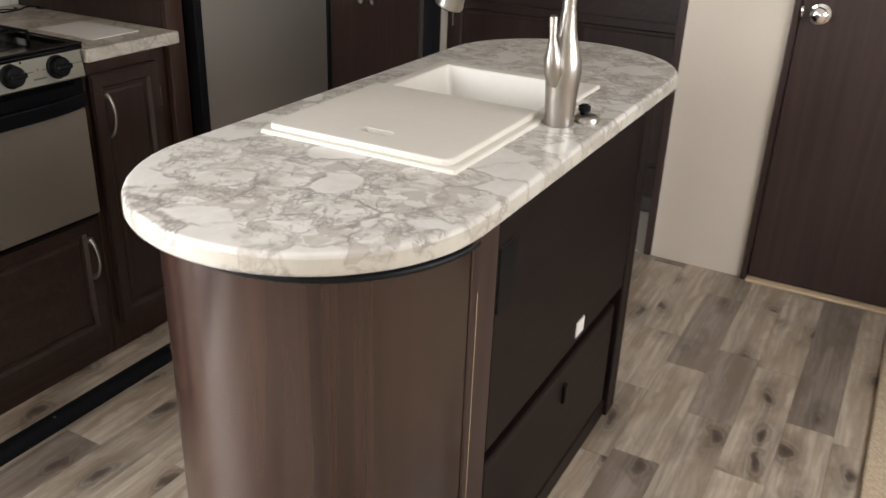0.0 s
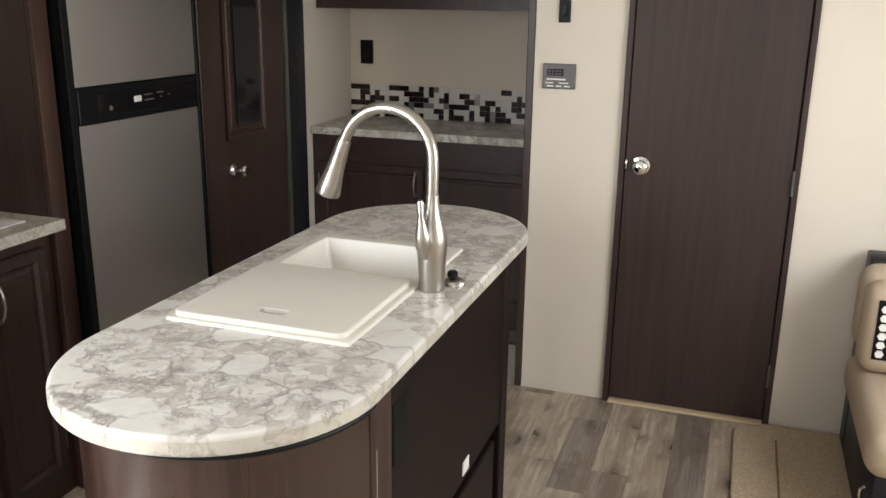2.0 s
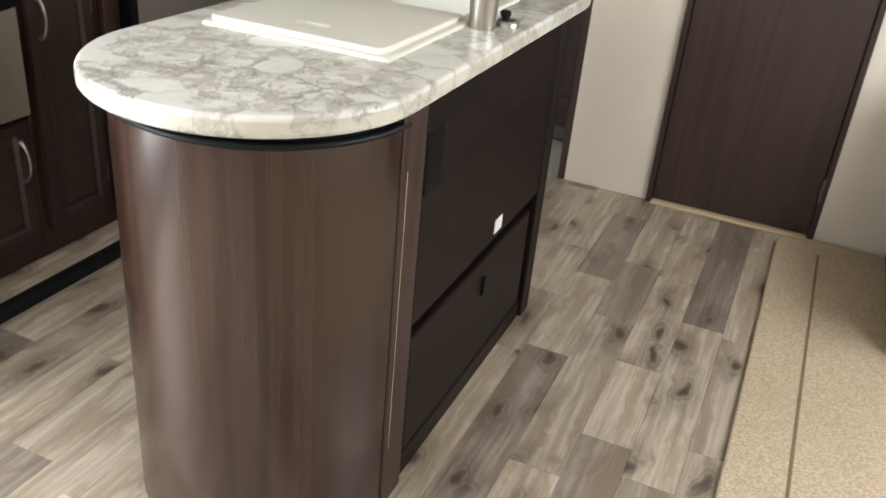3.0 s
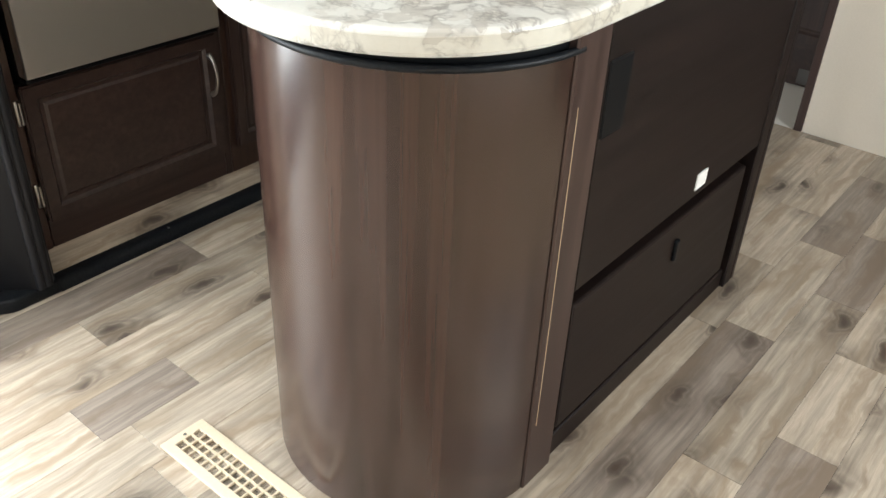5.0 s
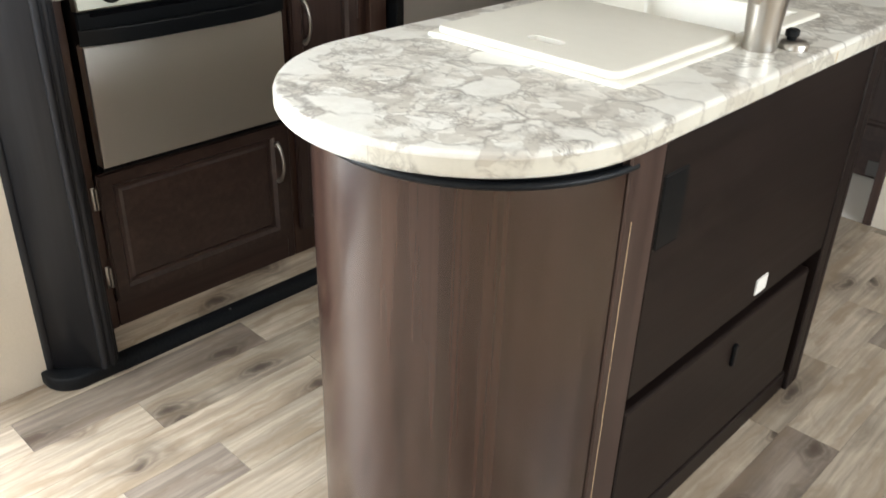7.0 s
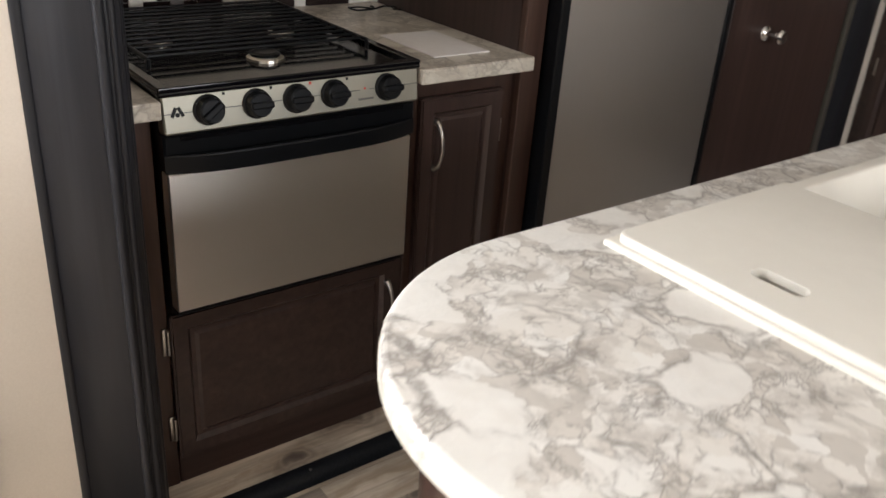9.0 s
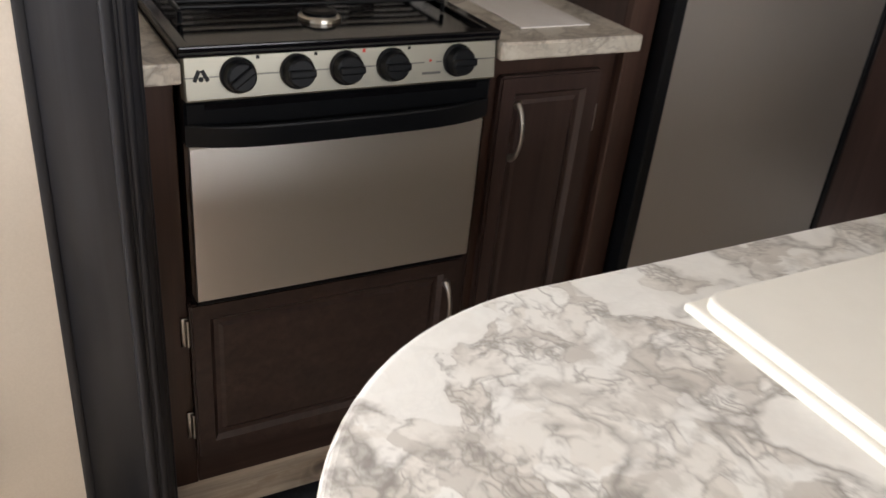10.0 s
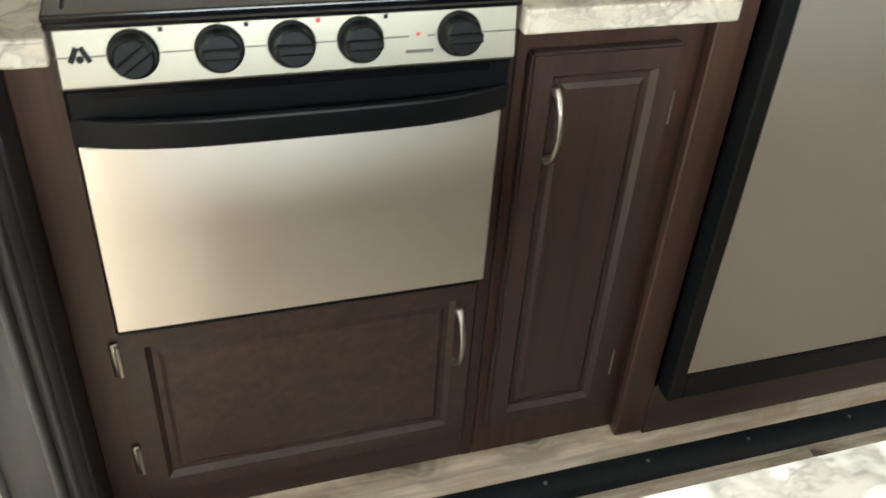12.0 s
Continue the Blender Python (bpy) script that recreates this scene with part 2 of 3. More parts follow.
def lathe(profile, seg=24, m=None, bm=None):
    b = bmesh.new()
    rings = [[b.verts.new((r * math.cos(2 * math.pi * i / seg), r * math.sin(2 * math.pi * i / seg), z)) for i in range(seg)] for r, z in profile]
    for p, q in zip(rings, rings[1:]):
        for i in range(seg):
            j = (i + 1) % seg
            b.faces.new((p[i], p[j], q[j], q[i]))
    b.faces.new(rings[0][::-1])
    b.faces.new(rings[-1])
    bmesh.ops.recalc_face_normals(b, faces=b.faces)
    if m is not None:
        bmesh.ops.transform(b, verts=b.verts, matrix=m)
    return join(bm, b)


def tube(points, radii, seg=12, bm=None):
    b = bmesh.new()
    pts = [Vector(p) for p in points]
    if isinstance(radii, (int, float)):
        radii = [radii] * len(pts)
    up = Vector((0.123, 0.456, 0.88)).normalized()
    rings = []
    for i, p in enumerate(pts):
        d = (pts[min(i + 1, len(pts) - 1)] - pts[max(i - 1, 0)]).normalized()
        u = (up - d * up.dot(d)).normalized()
        v = d.cross(u)
        up = u
        rings.append([b.verts.new(p + radii[i] * (math.cos(2 * math.pi * k / seg) * u + math.sin(2 * math.pi * k / seg) * v)) for k in range(seg)])
    for p, q in zip(rings, rings[1:]):
        for k in range(seg):
            j = (k + 1) % seg
            b.faces.new((p[k], p[j], q[j], q[k]))
    b.faces.new(rings[0][::-1])
    b.faces.new(rings[-1])
    bmesh.ops.recalc_face_normals(b, faces=b.faces)
    return join(bm, b)


def mesh_of(name, bm, material, smooth=14):
    me = bpy.data.meshes.new(name)
    bm.to_mesh(me)
    bm.free()
    me.materials.append(material)
    if smooth and material in (NICKEL, CHROME, TRIM, W_GREY, CUSHION):
        smooth = 48
    if smooth:
        me.polygons.foreach_set("use_smooth", [True] * len(me.polygons))
        me.set_sharp_from_angle(angle=radians(smooth))
    return me


def part(name, bm, material, parent=None, label="", m=None):
    ob = new(name, mesh_of(name, bm, material))
    if parent is not None:
        ob.parent = parent
    if m is not None:
        ob.matrix_basis = m
    if label:
        tagged(ob, label)
    return ob


def thing(name, label, category, group="", kind="", m=None):
    ob = new(name)
    ob.empty_display_size = 0.1
    if m is not None:
        ob.matrix_basis = m
    return tagged(ob, label, category, group, kind)


def solid(name, bm, material, label, category, kind="", group=""):
    return tagged(part(name, bm, material), label, category, group, kind)


def setting(name, bm, material, label, category):
    return solid(name, bm, material, label, category, "structure")


def arc(cx, cy, r, a0, a1, n):
    return [(cx + r * math.cos(radians(a0 + (a1 - a0) * i / n)), cy + r * math.sin(radians(a0 + (a1 - a0) * i / n))) for i in range(n + 1)]


SIDE = pose(0, 0, 0, 0, 0, 90)  # local x runs along world y, local -y faces world +x


def panel_door(w, h, t=0.02, frame_w=0.045):
    """Cabinet door: front faces local -y, with a routed recess and a raised field."""
    b = bmesh.new()
    bmesh.ops.create_cube(b, size=1)
    bmesh.ops.transform(b, verts=b.verts, matrix=Matrix.LocRotScale((w / 2, -t / 2, h / 2), None, (w, t, h)))
    bmesh.ops.bevel(b, geom=b.edges, offset=0.004, segments=2, affect="EDGES")
    b.faces.ensure_lookup_table()
    f = max((f for f in b.faces if f.normal.y < -0.99), key=lambda q: q.calc_area())
    for th, d in ((frame_w - 0.004, 0.0), (0.003, -0.003), (0.008, -0.006), (0.012, 0.0), (0.010, 0.004)):
        bmesh.ops.inset_region(b, faces=[f], thickness=th, depth=d)
    return b


def pull(parent, x, z, y, length=0.105, name="handle"):
    """Arched bow pull, upright, standing on local y."""
    pts, rad = [], []
    for i in range(15):
        s = i / 14
        pts.append((x, y - 0.004 - 0.024 * math.sin(math.pi * s) ** 0.6, z + (s - 0.5) * length))
        rad.append(0.0042 + 0.0028 * abs(2 * s - 1) ** 5)
    b = tube(pts, rad, 10)
    for e in (-0.5, 0.5):
        lathe([(0.008, 0), (0.009, 0.003), (0.006, 0.008)], 12, pose(x, y, z + e * length, 90), b)
    return part(name, b, NICKEL, parent, "arched brushed nickel pull")


def hinge(parent, x, z, y):
    b = box(x - 0.011, x + 0.004, y - 0.004, y, z - 0.03, z + 0.03, 0.0015)
    tube([(x, y - 0.006, z - 0.027), (x, y - 0.006, z + 0.027)], 0.0048, 8, b)
    return part("hinge", b, NICKEL, parent, "exposed nickel hinge")


# ---- structure ----
CEIL = 2.12
setting("subfloor", box(-1.80, 1.42, -2.72, 4.05, -0.10, -0.004), WALL2, "plain board under the vinyl planks", "floor")
setting("ceiling", box(-2.45, 1.42, -2.72, 4.05, CEIL, CEIL + 0.06), WALL2, "white panelled flat ceiling", "ceiling")
b = box(-1.795, -1.735, 0.32, 0.70, 0, CEIL)
box(-1.795, -1.735, -2.70, -0.66, 0, CEIL, 0, 1, b)
box(-1.795, -1.735, -0.66, 0.32, 2.0, CEIL, 0, 1, b)
setting("wall_west", b, WALL, "cream wallboard beside the kitchen slide-out", "wall")
b = box(-2.40, -2.34, 0.70, 3.3, 0, CEIL)
box(-2.34, -1.795, 0.70, 0.775, 0, CEIL, 0, 1, b)
setting("wall_slide_out", b, WALL, "cream wall at the back of the slide-out", "wall")
b = box(-0.68, -0.347, 3.02, 3.07, 0, CEIL)
box(0.273, 1.36, 3.02, 3.07, 0, CEIL, 0, 1, b)
box(-0.347, 0.273, 3.02, 3.07, 2.032, CEIL, 0, 1, b)
setting("wall_north", b, WALL, "cream textured wall around the dark bathroom door", "wall")
b = box(-2.40, -0.62, 3.87, 3.93, 0, CEIL)
box(-1.90, -1.82, 3.10, 3.87, 0, CEIL, 0, 1, b)
box(-0.703, -0.66, 3.08, 3.87, 0, CEIL, 0, 1, b)
setting("wall_nook", b, WALL, "cream walls lining the counter nook", "wall")
setting("wall_behind_door", box(-0.66, 1.36, 3.60, 3.65, 0, CEIL), WALL, "plain wall closing the room behind the door", "wall")
b = box(1.30, 1.36, -2.70, 3.02, 0, 0.95)
box(1.30, 1.36, -2.70, 3.02, 1.75, CEIL, 0, 1, b)
box(1.30, 1.36, -2.70, 0.9, 0.95, 1.75, 0, 1, b)
box(1.30, 1.36, 2.2, 3.02, 0.95, 1.75, 0, 1, b)
setting("wall_east", b, WALL, "cream wall with the dinette window opening", "wall")
b = box(-1.80, 1.36, -2.70, -2.64, 0, 0.88)
box(-1.80, 1.36, -2.70, -2.64, 1.82, CEIL, 0, 1, b)
box(-1.80, -1.18, -2.70, -2.64, 0.88, 1.82, 0, 1, b)
box(0.78, 1.36, -2.70, -2.64, 0.88, 1.82, 0, 1, b)
setting("wall_south", b, WALL, "cream rear wall with a wide window opening", "wall")
setting("ground", box(-60, 60, -60, 60, -0.75, -0.7), GRASS, "pale gravel ground outside", "ground")

# slide-out floor lip and its black edge strip
setting("slide_floor", prism([(-2.34, 0.06), (-1.765, 0.06), (-1.697, 0.022), (-1.697, 0.0), (-2.34, 0.0)], 0.812, 3.03), VINYL, "oak vinyl lip in front of the cabinets", "floor")
so = bpy.data.objects["slide_floor"]
so.data.transform(Matrix(((1, 0, 0, 0), (0, 0, 1, 0), (0, 1, 0, 0), (0, 0, 0, 1))))
so.data.flip_normals()

edge = thing("slide_edge_trim", "black rubber edge strip screwed along the slide-out floor", "trim", kind="structure")
prof = [(-1.70, 0.0), (-1.70, 0.026), (-1.69, 0.028), (-1.668, 0.022), (-1.655, 0.010), (-1.652, 0.0)]
b = prism(prof, 0.83, 3.03)
bmesh.ops.transform(b, verts=b.verts, matrix=Matrix(((1, 0, 0, 0), (0, 0, 1, 0), (0, 1, 0, 0), (0, 0, 0, 1))))
bmesh.ops.recalc_face_normals(b, faces=b.faces)
part("strip", b, TRIM, edge)
foot = [(-1.76, 0.83), (-1.652, 0.83)] + arc(-1.722, 0.735, 0.07, 10, -85, 10) + [(-1.76, 0.664)]
part("corner_foot", prism(foot, 0.0, 0.036, 0.006), TRIM, edge, "rounded black foot of the trim")
for y in (0.72, 1.15, 1.55, 1.76, 1.98, 2.22, 2.6):
    part("screw", lathe([(0.0038, 0), (0.0038, 0.001), (0.0025, 0.002)], 8, pose(-1.68, y, 0.0245, 0, 15)), GREYPL, edge)

# dark fluted fascia at the slide-out's end
fas = thing("slide_fascia", "charcoal fluted upright fascia framing the slide-out", "trim", kind="structure")
part("board", prism([(-1.76, 0.682), (-1.737, 0.682), (-1.645, 0.782), (-1.645, 0.812), (-1.66, 0.822), (-1.76, 0.822)], 0.036, CEIL - 0.002, 0.003, 1), W_GREY, fas)
for x, y, r in ((-1.735, 0.690, 0.011), (-1.648, 0.783, 0.009), (-1.648, 0.801, 0.007), (-1.662, 0.818, 0.006)):
    part("bead", tube([(x, y, 0.037), (x, y, CEIL - 0.004)], r, 10), W_GREY, fas)

# bathroom door and frame
jam = setting("door_frame", box(-0.346, -0.326, 3.0, 3.07, 0, 2.03, 0.003), W_DOOR, "dark narrow door frame set in the cream wall", "trim")
part("jamb", box(0.251, 0.272, 3.0, 3.07, 0, 2.03, 0.003), W_DOOR, jam)
part("lintel", box(-0.326, 0.251, 3.0, 3.07, 2.0, 2.03, 0.003), W_DOOR, jam)
door = setting("door_1", box(-0.323, 0.248, 3.012, 3.05, 0.018, 1.998, 0.002), W_DOOR, "closed dark brown laminate bathroom door", "door")
kb = part("door_knob", lathe([(0.032, 0), (0.032, 0.004), (0.012, 0.009), (0.011, 0.026), (0.022, 0.033), (0.027, 0.044), (0.025, 0.054), (0.014, 0.060)], 24, pose(-0.266, 3.012, 0.945, 90)), CHROME, door, "round chrome door knob")
part("keyhole", lathe([(0.006, 0), (0.005, 0.002)], 10, pose(-0.266, 2.952, 0.945, 90)), GREYPL, kb)
part("latch", box(-0.324, -0.316, 3.004, 3.012, 0.93, 0.965, 0.001), CHROME, door)
for z in (0.92, 0.2, 1.75):
    part("hinge", tube([(0.251, 3.0, z - 0.045), (0.251, 3.0, z + 0.045)], 0.005, 8), GREYPL, door)
setting("door_threshold", box(-0.326, 0.251, 2.985, 3.05, 0.0, 0.012, 0.004), BEIGE_EDGE, "pale ragged strip of raw edge under the door", "trim")

# ---- kitchen island ----
CX, R = -0.733, 0.2865
isl = thing("kitchen_island", "dark walnut laminate island with a rounded end", "kitchen island")
BX0, BX1, CY, RB = -1.024, -0.482, 1.085, 0.271
outer = arc((BX0 + BX1) / 2, CY, RB, 180, 355, 40)
inner = arc((BX0 + BX1) / 2, CY, RB - 0.012, 355, 180, 40)
part("curved_panel", prism(outer + inner, 0.004, 0.838, 0.0015, 1), W_ISLAND, isl, "curved walnut laminate end with a soft sheen")
# black band stands for the shade in the gap below the countertop
outer = arc((BX0 + BX1) / 2, CY, RB - 0.012, 180, 360, 40)
inner = arc((BX0 + BX1) / 2, CY, RB - 0.03, 360, 180, 40)
part("top_band", prism(outer + inner, 0.83, 0.878), BLACK, isl, "recessed band, black for the shade under the top")
part("top_bead", tube([(x, y, 0.840) for x, y in arc((BX0 + BX1) / 2, CY, RB - 0.002, 180, 360, 40)], 0.006, 8), TRIM, isl, "dark rounded bead")
part("corner_post", box(BX1 - 0.03, BX1 + 0.002, CY - 0.019, CY + 0.07, 0, 0.878, 0.003), W_UP, isl)
part("corner_post", box(BX0, BX0 + 0.03, CY + 0.002, CY + 0.075, 0, 0.878, 0.003), W_ISLAND, isl)
part("seam_strip", box(BX1 + 0.001, BX1 + 0.0027, CY - 0.0005, CY + 0.0007, 0.15, 0.755), BEIGE_EDGE, isl, "chipped pale seam line")
# side panels and hatch: wood colour darkened for the shade on this side
part("side_panel", box(BX0, BX0 + 0.02, CY + 0.077, 2.0, 0, 0.878, 0.002), W_SIDE_SHADED, isl)
part("end_panel", box(BX0, BX1, 1.982, 2.004, 0, 0.878, 0.003), W_SIDE_SHADED, isl)
# black sheet added so the gaps round the hatch look deep in shade
part("backing_panel", box(BX1 - 0.10, BX1 - 0.08, CY + 0.077, 1.98, 0, 0.878), BLACK, isl, "black backing for the shade in the hatch gaps")
part("upper_panel", box(BX1 - 0.079, BX1 - 0.002, CY + 0.077, 1.935, 0.395, 0.878, 0.003), W_SIDE_SHADED, isl)
part("end_stile", box(BX1 - 0.079, BX1 + 0.001, 1.937, 1.98, 0.0, 0.878, 0.003), W_SIDE_SHADED, isl)
part("kick_rail", box(BX1 - 0.079, BX1 - 0.008, CY + 0.077, 1.935, 0.0, 0.055, 0.003), W_SIDE_SHADED, isl)
hatch = part("access_hatch", box(BX1 - 0.079, BX1 - 0.004, CY + 0.085, 1.90, 0.072, 0.36, 0.006, 2), W_SIDE_SHADED, isl, "dark lift-off access hatch")
part("finger_pull", box(BX1 - 0.012, BX1 + 0.004, 1.563, 1.579, 0.262, 0.312, 0.004, 2), BLACK, hatch)
part("outlet_cover", box(BX1 - 0.004, BX1 + 0.001, 1.166, 1.236, 0.675, 0.80, 0.003), BLACK, isl, "black outlet cover")
part("sticker", box(BX1 - 0.003, BX1 + 0.0005, 1.602, 1.648, 0.414, 0.449), WHITE, isl, "small white square label")

# countertop with the sink's cut-out
YA, YB = 1.031, 1.989
out = arc(CX, YA, R, 180, 360, 48) + arc(CX, YB, R, 0, 180, 48)
hole = [(-0.93, 1.16), (-0.58, 1.16), (-0.58, 1.785), (-0.93, 1.785)]
b = bmesh.new()
edges = []
for loop in (out, hole):
    vs = [b.verts.new((x, y, 0.914)) for x, y in loop]
    edges += [b.edges.new((p, q)) for p, q in zip(vs, vs[1:] + vs[:1])]
bmesh.ops.triangle_fill(b, edges=edges, use_beauty=True)
r = bmesh.ops.extrude_face_region(b, geom=b.faces[:])
bmesh.ops.translate(b, verts=[g for g in r["geom"] if isinstance(g, bmesh.types.BMVert)], vec=(0, 0, -0.035))
bmesh.ops.recalc_face_normals(b, faces=b.faces)
rim = [e for e in b.edges if len(e.link_faces) == 2 and e.calc_face_angle() > 1.2 and abs(e.verts[0].co.z - e.verts[1].co.z) < 1e-5
       and all(abs(math.hypot(v.co.x - CX, v.co.y - min(max(v.co.y, YA), YB)) - R) < 0.002 for v in e.verts)]
bmesh.ops.bevel(b, geom=rim, offset=0.007, segments=3, affect="EDGES", profile=0.5)
top = solid("island_countertop", b, MARBLE, "grey-veined white marble laminate top with rounded ends", "countertop")

b = bmesh.new()
loops = []
for rad, z in ((R + 0.0003, 0.885), (R + 0.0014, 0.886), (R + 0.0014, 0.9055), (R + 0.0003, 0.9065)):
    loops.append([b.verts.new((x, y, z)) for x, y in arc(CX, YA, rad, 180, 360, 48) + arc(CX, YB, rad, 0, 180, 48)])
for p, q in zip(loops, loops[1:]):
    for k in range(len(p)):
        j = (k + 1) % len(p)
        b.faces.new((p[k], p[j], q[j], q[k]))
bmesh.ops.recalc_face_normals(b, faces=b.faces)
part("edge_band", b, MARBLE_EDGE, top, "marble-patterned laminate edge band")
part("band_seam", box(CX + R + 0.0012, CX + R + 0.0022, 1.618, 1.6205, 0.886, 0.9055), BEIGE_EDGE, top)

# sink
snk = thing("sink", "cream acrylic drop-in sink in the marble top", "sink")


def ring(x0, x1, y0, y1, hx0, hx1, hy0, hy1, z0, z1, bev=0.004):
    b = bmesh.new()
    o = [b.verts.new((x, y, z1)) for x, y in ((x0, y0), (x1, y0), (x1, y1), (x0, y1))]
    i = [b.verts.new((x, y, z1)) for x, y in ((hx0, hy0), (hx1, hy0), (hx1, hy1), (hx0, hy1))]
    for k in range(4):
        j = (k + 1) % 4
        b.faces.new((o[k], o[j], i[j], i[k]))
    r = bmesh.ops.extrude_face_region(b, geom=b.faces[:])
    bmesh.ops.translate(b, verts=[g for g in r["geom"] if isinstance(g, bmesh.types.BMVert)], vec=(0, 0, z0 - z1))
    bmesh.ops.recalc_face_normals(b, faces=b.faces)
    e = [e for e in b.edges if e.calc_face_angle() > 1 and max(v.co.z for v in e.verts) > z1 - 1e-5]
    bmesh.ops.bevel(b, geom=e, offset=bev, segments=3, affect="EDGES", profile=0.5)
    return b


part("rim", ring(-0.943, -0.557, 1.141, 1.808, -0.916, -0.592, 1.175, 1.775, 0.911, 0.921, 0.005), SINK, snk)
b = bmesh.new()
levels = [(0.0, 0.916), (0.004, 0.90), (0.03, 0.775), (0.05, 0.762)]
loops = []
for d, z in levels:
    loops.append([b.verts.new((x, y, z)) for x, y in ((-0.92 + d, 1.173 + d), (-0.59 - d, 1.173 + d), (-0.59 - d, 1.777 - d), (-0.92 + d, 1.777 - d))])
for p, q in zip(loops, loops[1:]):
    for k in range(4):
        b.faces.new((p[k], p[(k + 1) % 4], q[(k + 1) % 4], q[k]))
b.faces.new(loops[-1])
up = [e for e in b.edges if len(e.link_faces) == 2 and abs(e.verts[0].co.z - e.verts[1].co.z) > 0.005]
bmesh.ops.bevel(b, geom=up, offset=0.02, segments=4, affect="EDGES", profile=0.5)
bmesh.ops.recalc_face_normals(b, faces=b.faces)
bmesh.ops.solidify(b, geom=b.faces[:], thickness=0.004)
part("basin", b, SINK, snk)
part("drain", lathe([(0.04, 0), (0.042, 0.003), (0.03, 0.003), (0.022, 0.0015)], 24, pose(-0.755, 1.64, 0.7632)), CHROME, snk, "chrome drain")


def board():
    """Cutting board with an oval finger hole."""
    b = bmesh.new()
    x0, x1, y0, y1 = -0.934, -0.572, 1.149, 1.502
    o = []
    for cx, cy, a in ((x0 + 0.02, y0 + 0.02, 180), (x1 - 0.02, y0 + 0.02, 270), (x1 - 0.008, y1 - 0.008, 0), (x0 + 0.008, y1 - 0.008, 90)):
        o += arc(cx, cy, 0.02 if a >= 180 else 0.008, a, a + 90, 5)
    h = [(-0.751 + 0.012 * math.cos(q) + (0.022 if math.cos(q) > 0 else -0.022), 1.215 + 0.0135 * math.sin(q)) for q in [2 * math.pi * (i + 0.5) / 20 for i in range(20)]]
    ed = []
    for loop in (o, h):
        vs = [b.verts.new((x, y, 0.932)) for x, y in loop]
        ed += [b.edges.new((p, q)) for p, q in zip(vs, vs[1:] + vs[:1])]
    bmesh.ops.triangle_fill(b, edges=ed, use_beauty=True)
    r = bmesh.ops.extrude_face_region(b, geom=b.faces[:])
    bmesh.ops.translate(b, verts=[g for g in r["geom"] if isinstance(g, bmesh.types.BMVert)], vec=(0, 0, -0.0105))
    bmesh.ops.recalc_face_normals(b, faces=b.faces)
    e = [e for e in b.edges if e.calc_face_angle() > 1 and min(v.co.z for v in e.verts) > 0.93 and (e.verts[0].co.xy - Vector((-0.751, 1.215))).length > 0.06]
    bmesh.ops.bevel(b, geom=e, offset=0.004, segments=2, affect="EDGES", profile=0.5)
    return b


solid("cutting_board", board(), SINK, "cream sink cover board with an oval finger hole", "cutting board")

# faucet
FX, FY = -0.529, 1.497
fau = thing("faucet", "brushed nickel gooseneck pull-down faucet beside the sink", "faucet", m=pose(0, 0, 0.006))
part("body", lathe([(0.027, 0.908), (0.028, 0.912), (0.027, 0.925), (0.031, 0.985), (0.033, 1.01), (0.031, 1.03), (0.024, 1.055), (0.018, 1.075), (0.0145, 1.10), (0.014, 1.115)], 28, pose(FX, FY, 0)), NICKEL, fau)
AR = 0.104
neck = [(FX, FY, 1.10), (FX, FY, 1.14), (FX, FY, 1.185)]
for i in range(1, 19):
    a = radians(i * 160 / 18)
    neck.append((FX - AR + AR * math.cos(a), FY + 0.01 * math.sin(a / 2), 1.185 + AR * math.sin(a)))
dx, dz = -math.sin(radians(160)), math.cos(radians(160))
end = Vector(neck[-1])
neck.append(tuple(end + 0.012 * Vector((dx, 0, dz))))
part("gooseneck", tube(neck, 0.0125, 16), NICKEL, fau)
sp = [end + s * Vector((dx, 0, dz)) for s in (0.006, 0.012, 0.034, 0.074, 0.108, 0.129, 0.134)]
head = part("spray_head", tube(sp, [0.0145, 0.0155, 0.0165, 0.0195, 0.0245, 0.028, 0.026], 20), NICKEL, fau)
part("nozzle_face", tube([sp[-1], sp[-1] + 0.003 * Vector((dx, 0, dz))], 0.021, 16), BLACK, head)
lev = [(FX - 0.006, FY - 0.024, 0.985), (FX - 0.008, FY - 0.029, 1.01), (FX - 0.010, FY - 0.032, 1.035), (FX - 0.011, FY - 0.034, 1.055), (FX - 0.012, FY - 0.036, 1.075), (FX - 0.013, FY - 0.038, 1.105), (FX - 0.013, FY - 0.039, 1.11)]
part("lever", tube(lev, [0.010, 0.0175, 0.0165, 0.0105, 0.0065, 0.0075, 0.005], 14), NICKEL, fau)
cap = thing("drain_control", "small nickel base with a black pull knob", "sink accessory", m=pose(0, 0, 0.006))
part("base", lathe([(0.024, 0.908), (0.024, 0.917), (0.020, 0.921), (0.011, 0.922)], 20, pose(-0.492, 1.545, 0)), NICKEL, cap)
part("knob", lathe([(0.007, 0.921), (0.008, 0.926), (0.0115, 0.929), (0.0115, 0.938), (0.007, 0.941)], 16, pose(-0.497, 1.542, 0)), BLACK, cap)

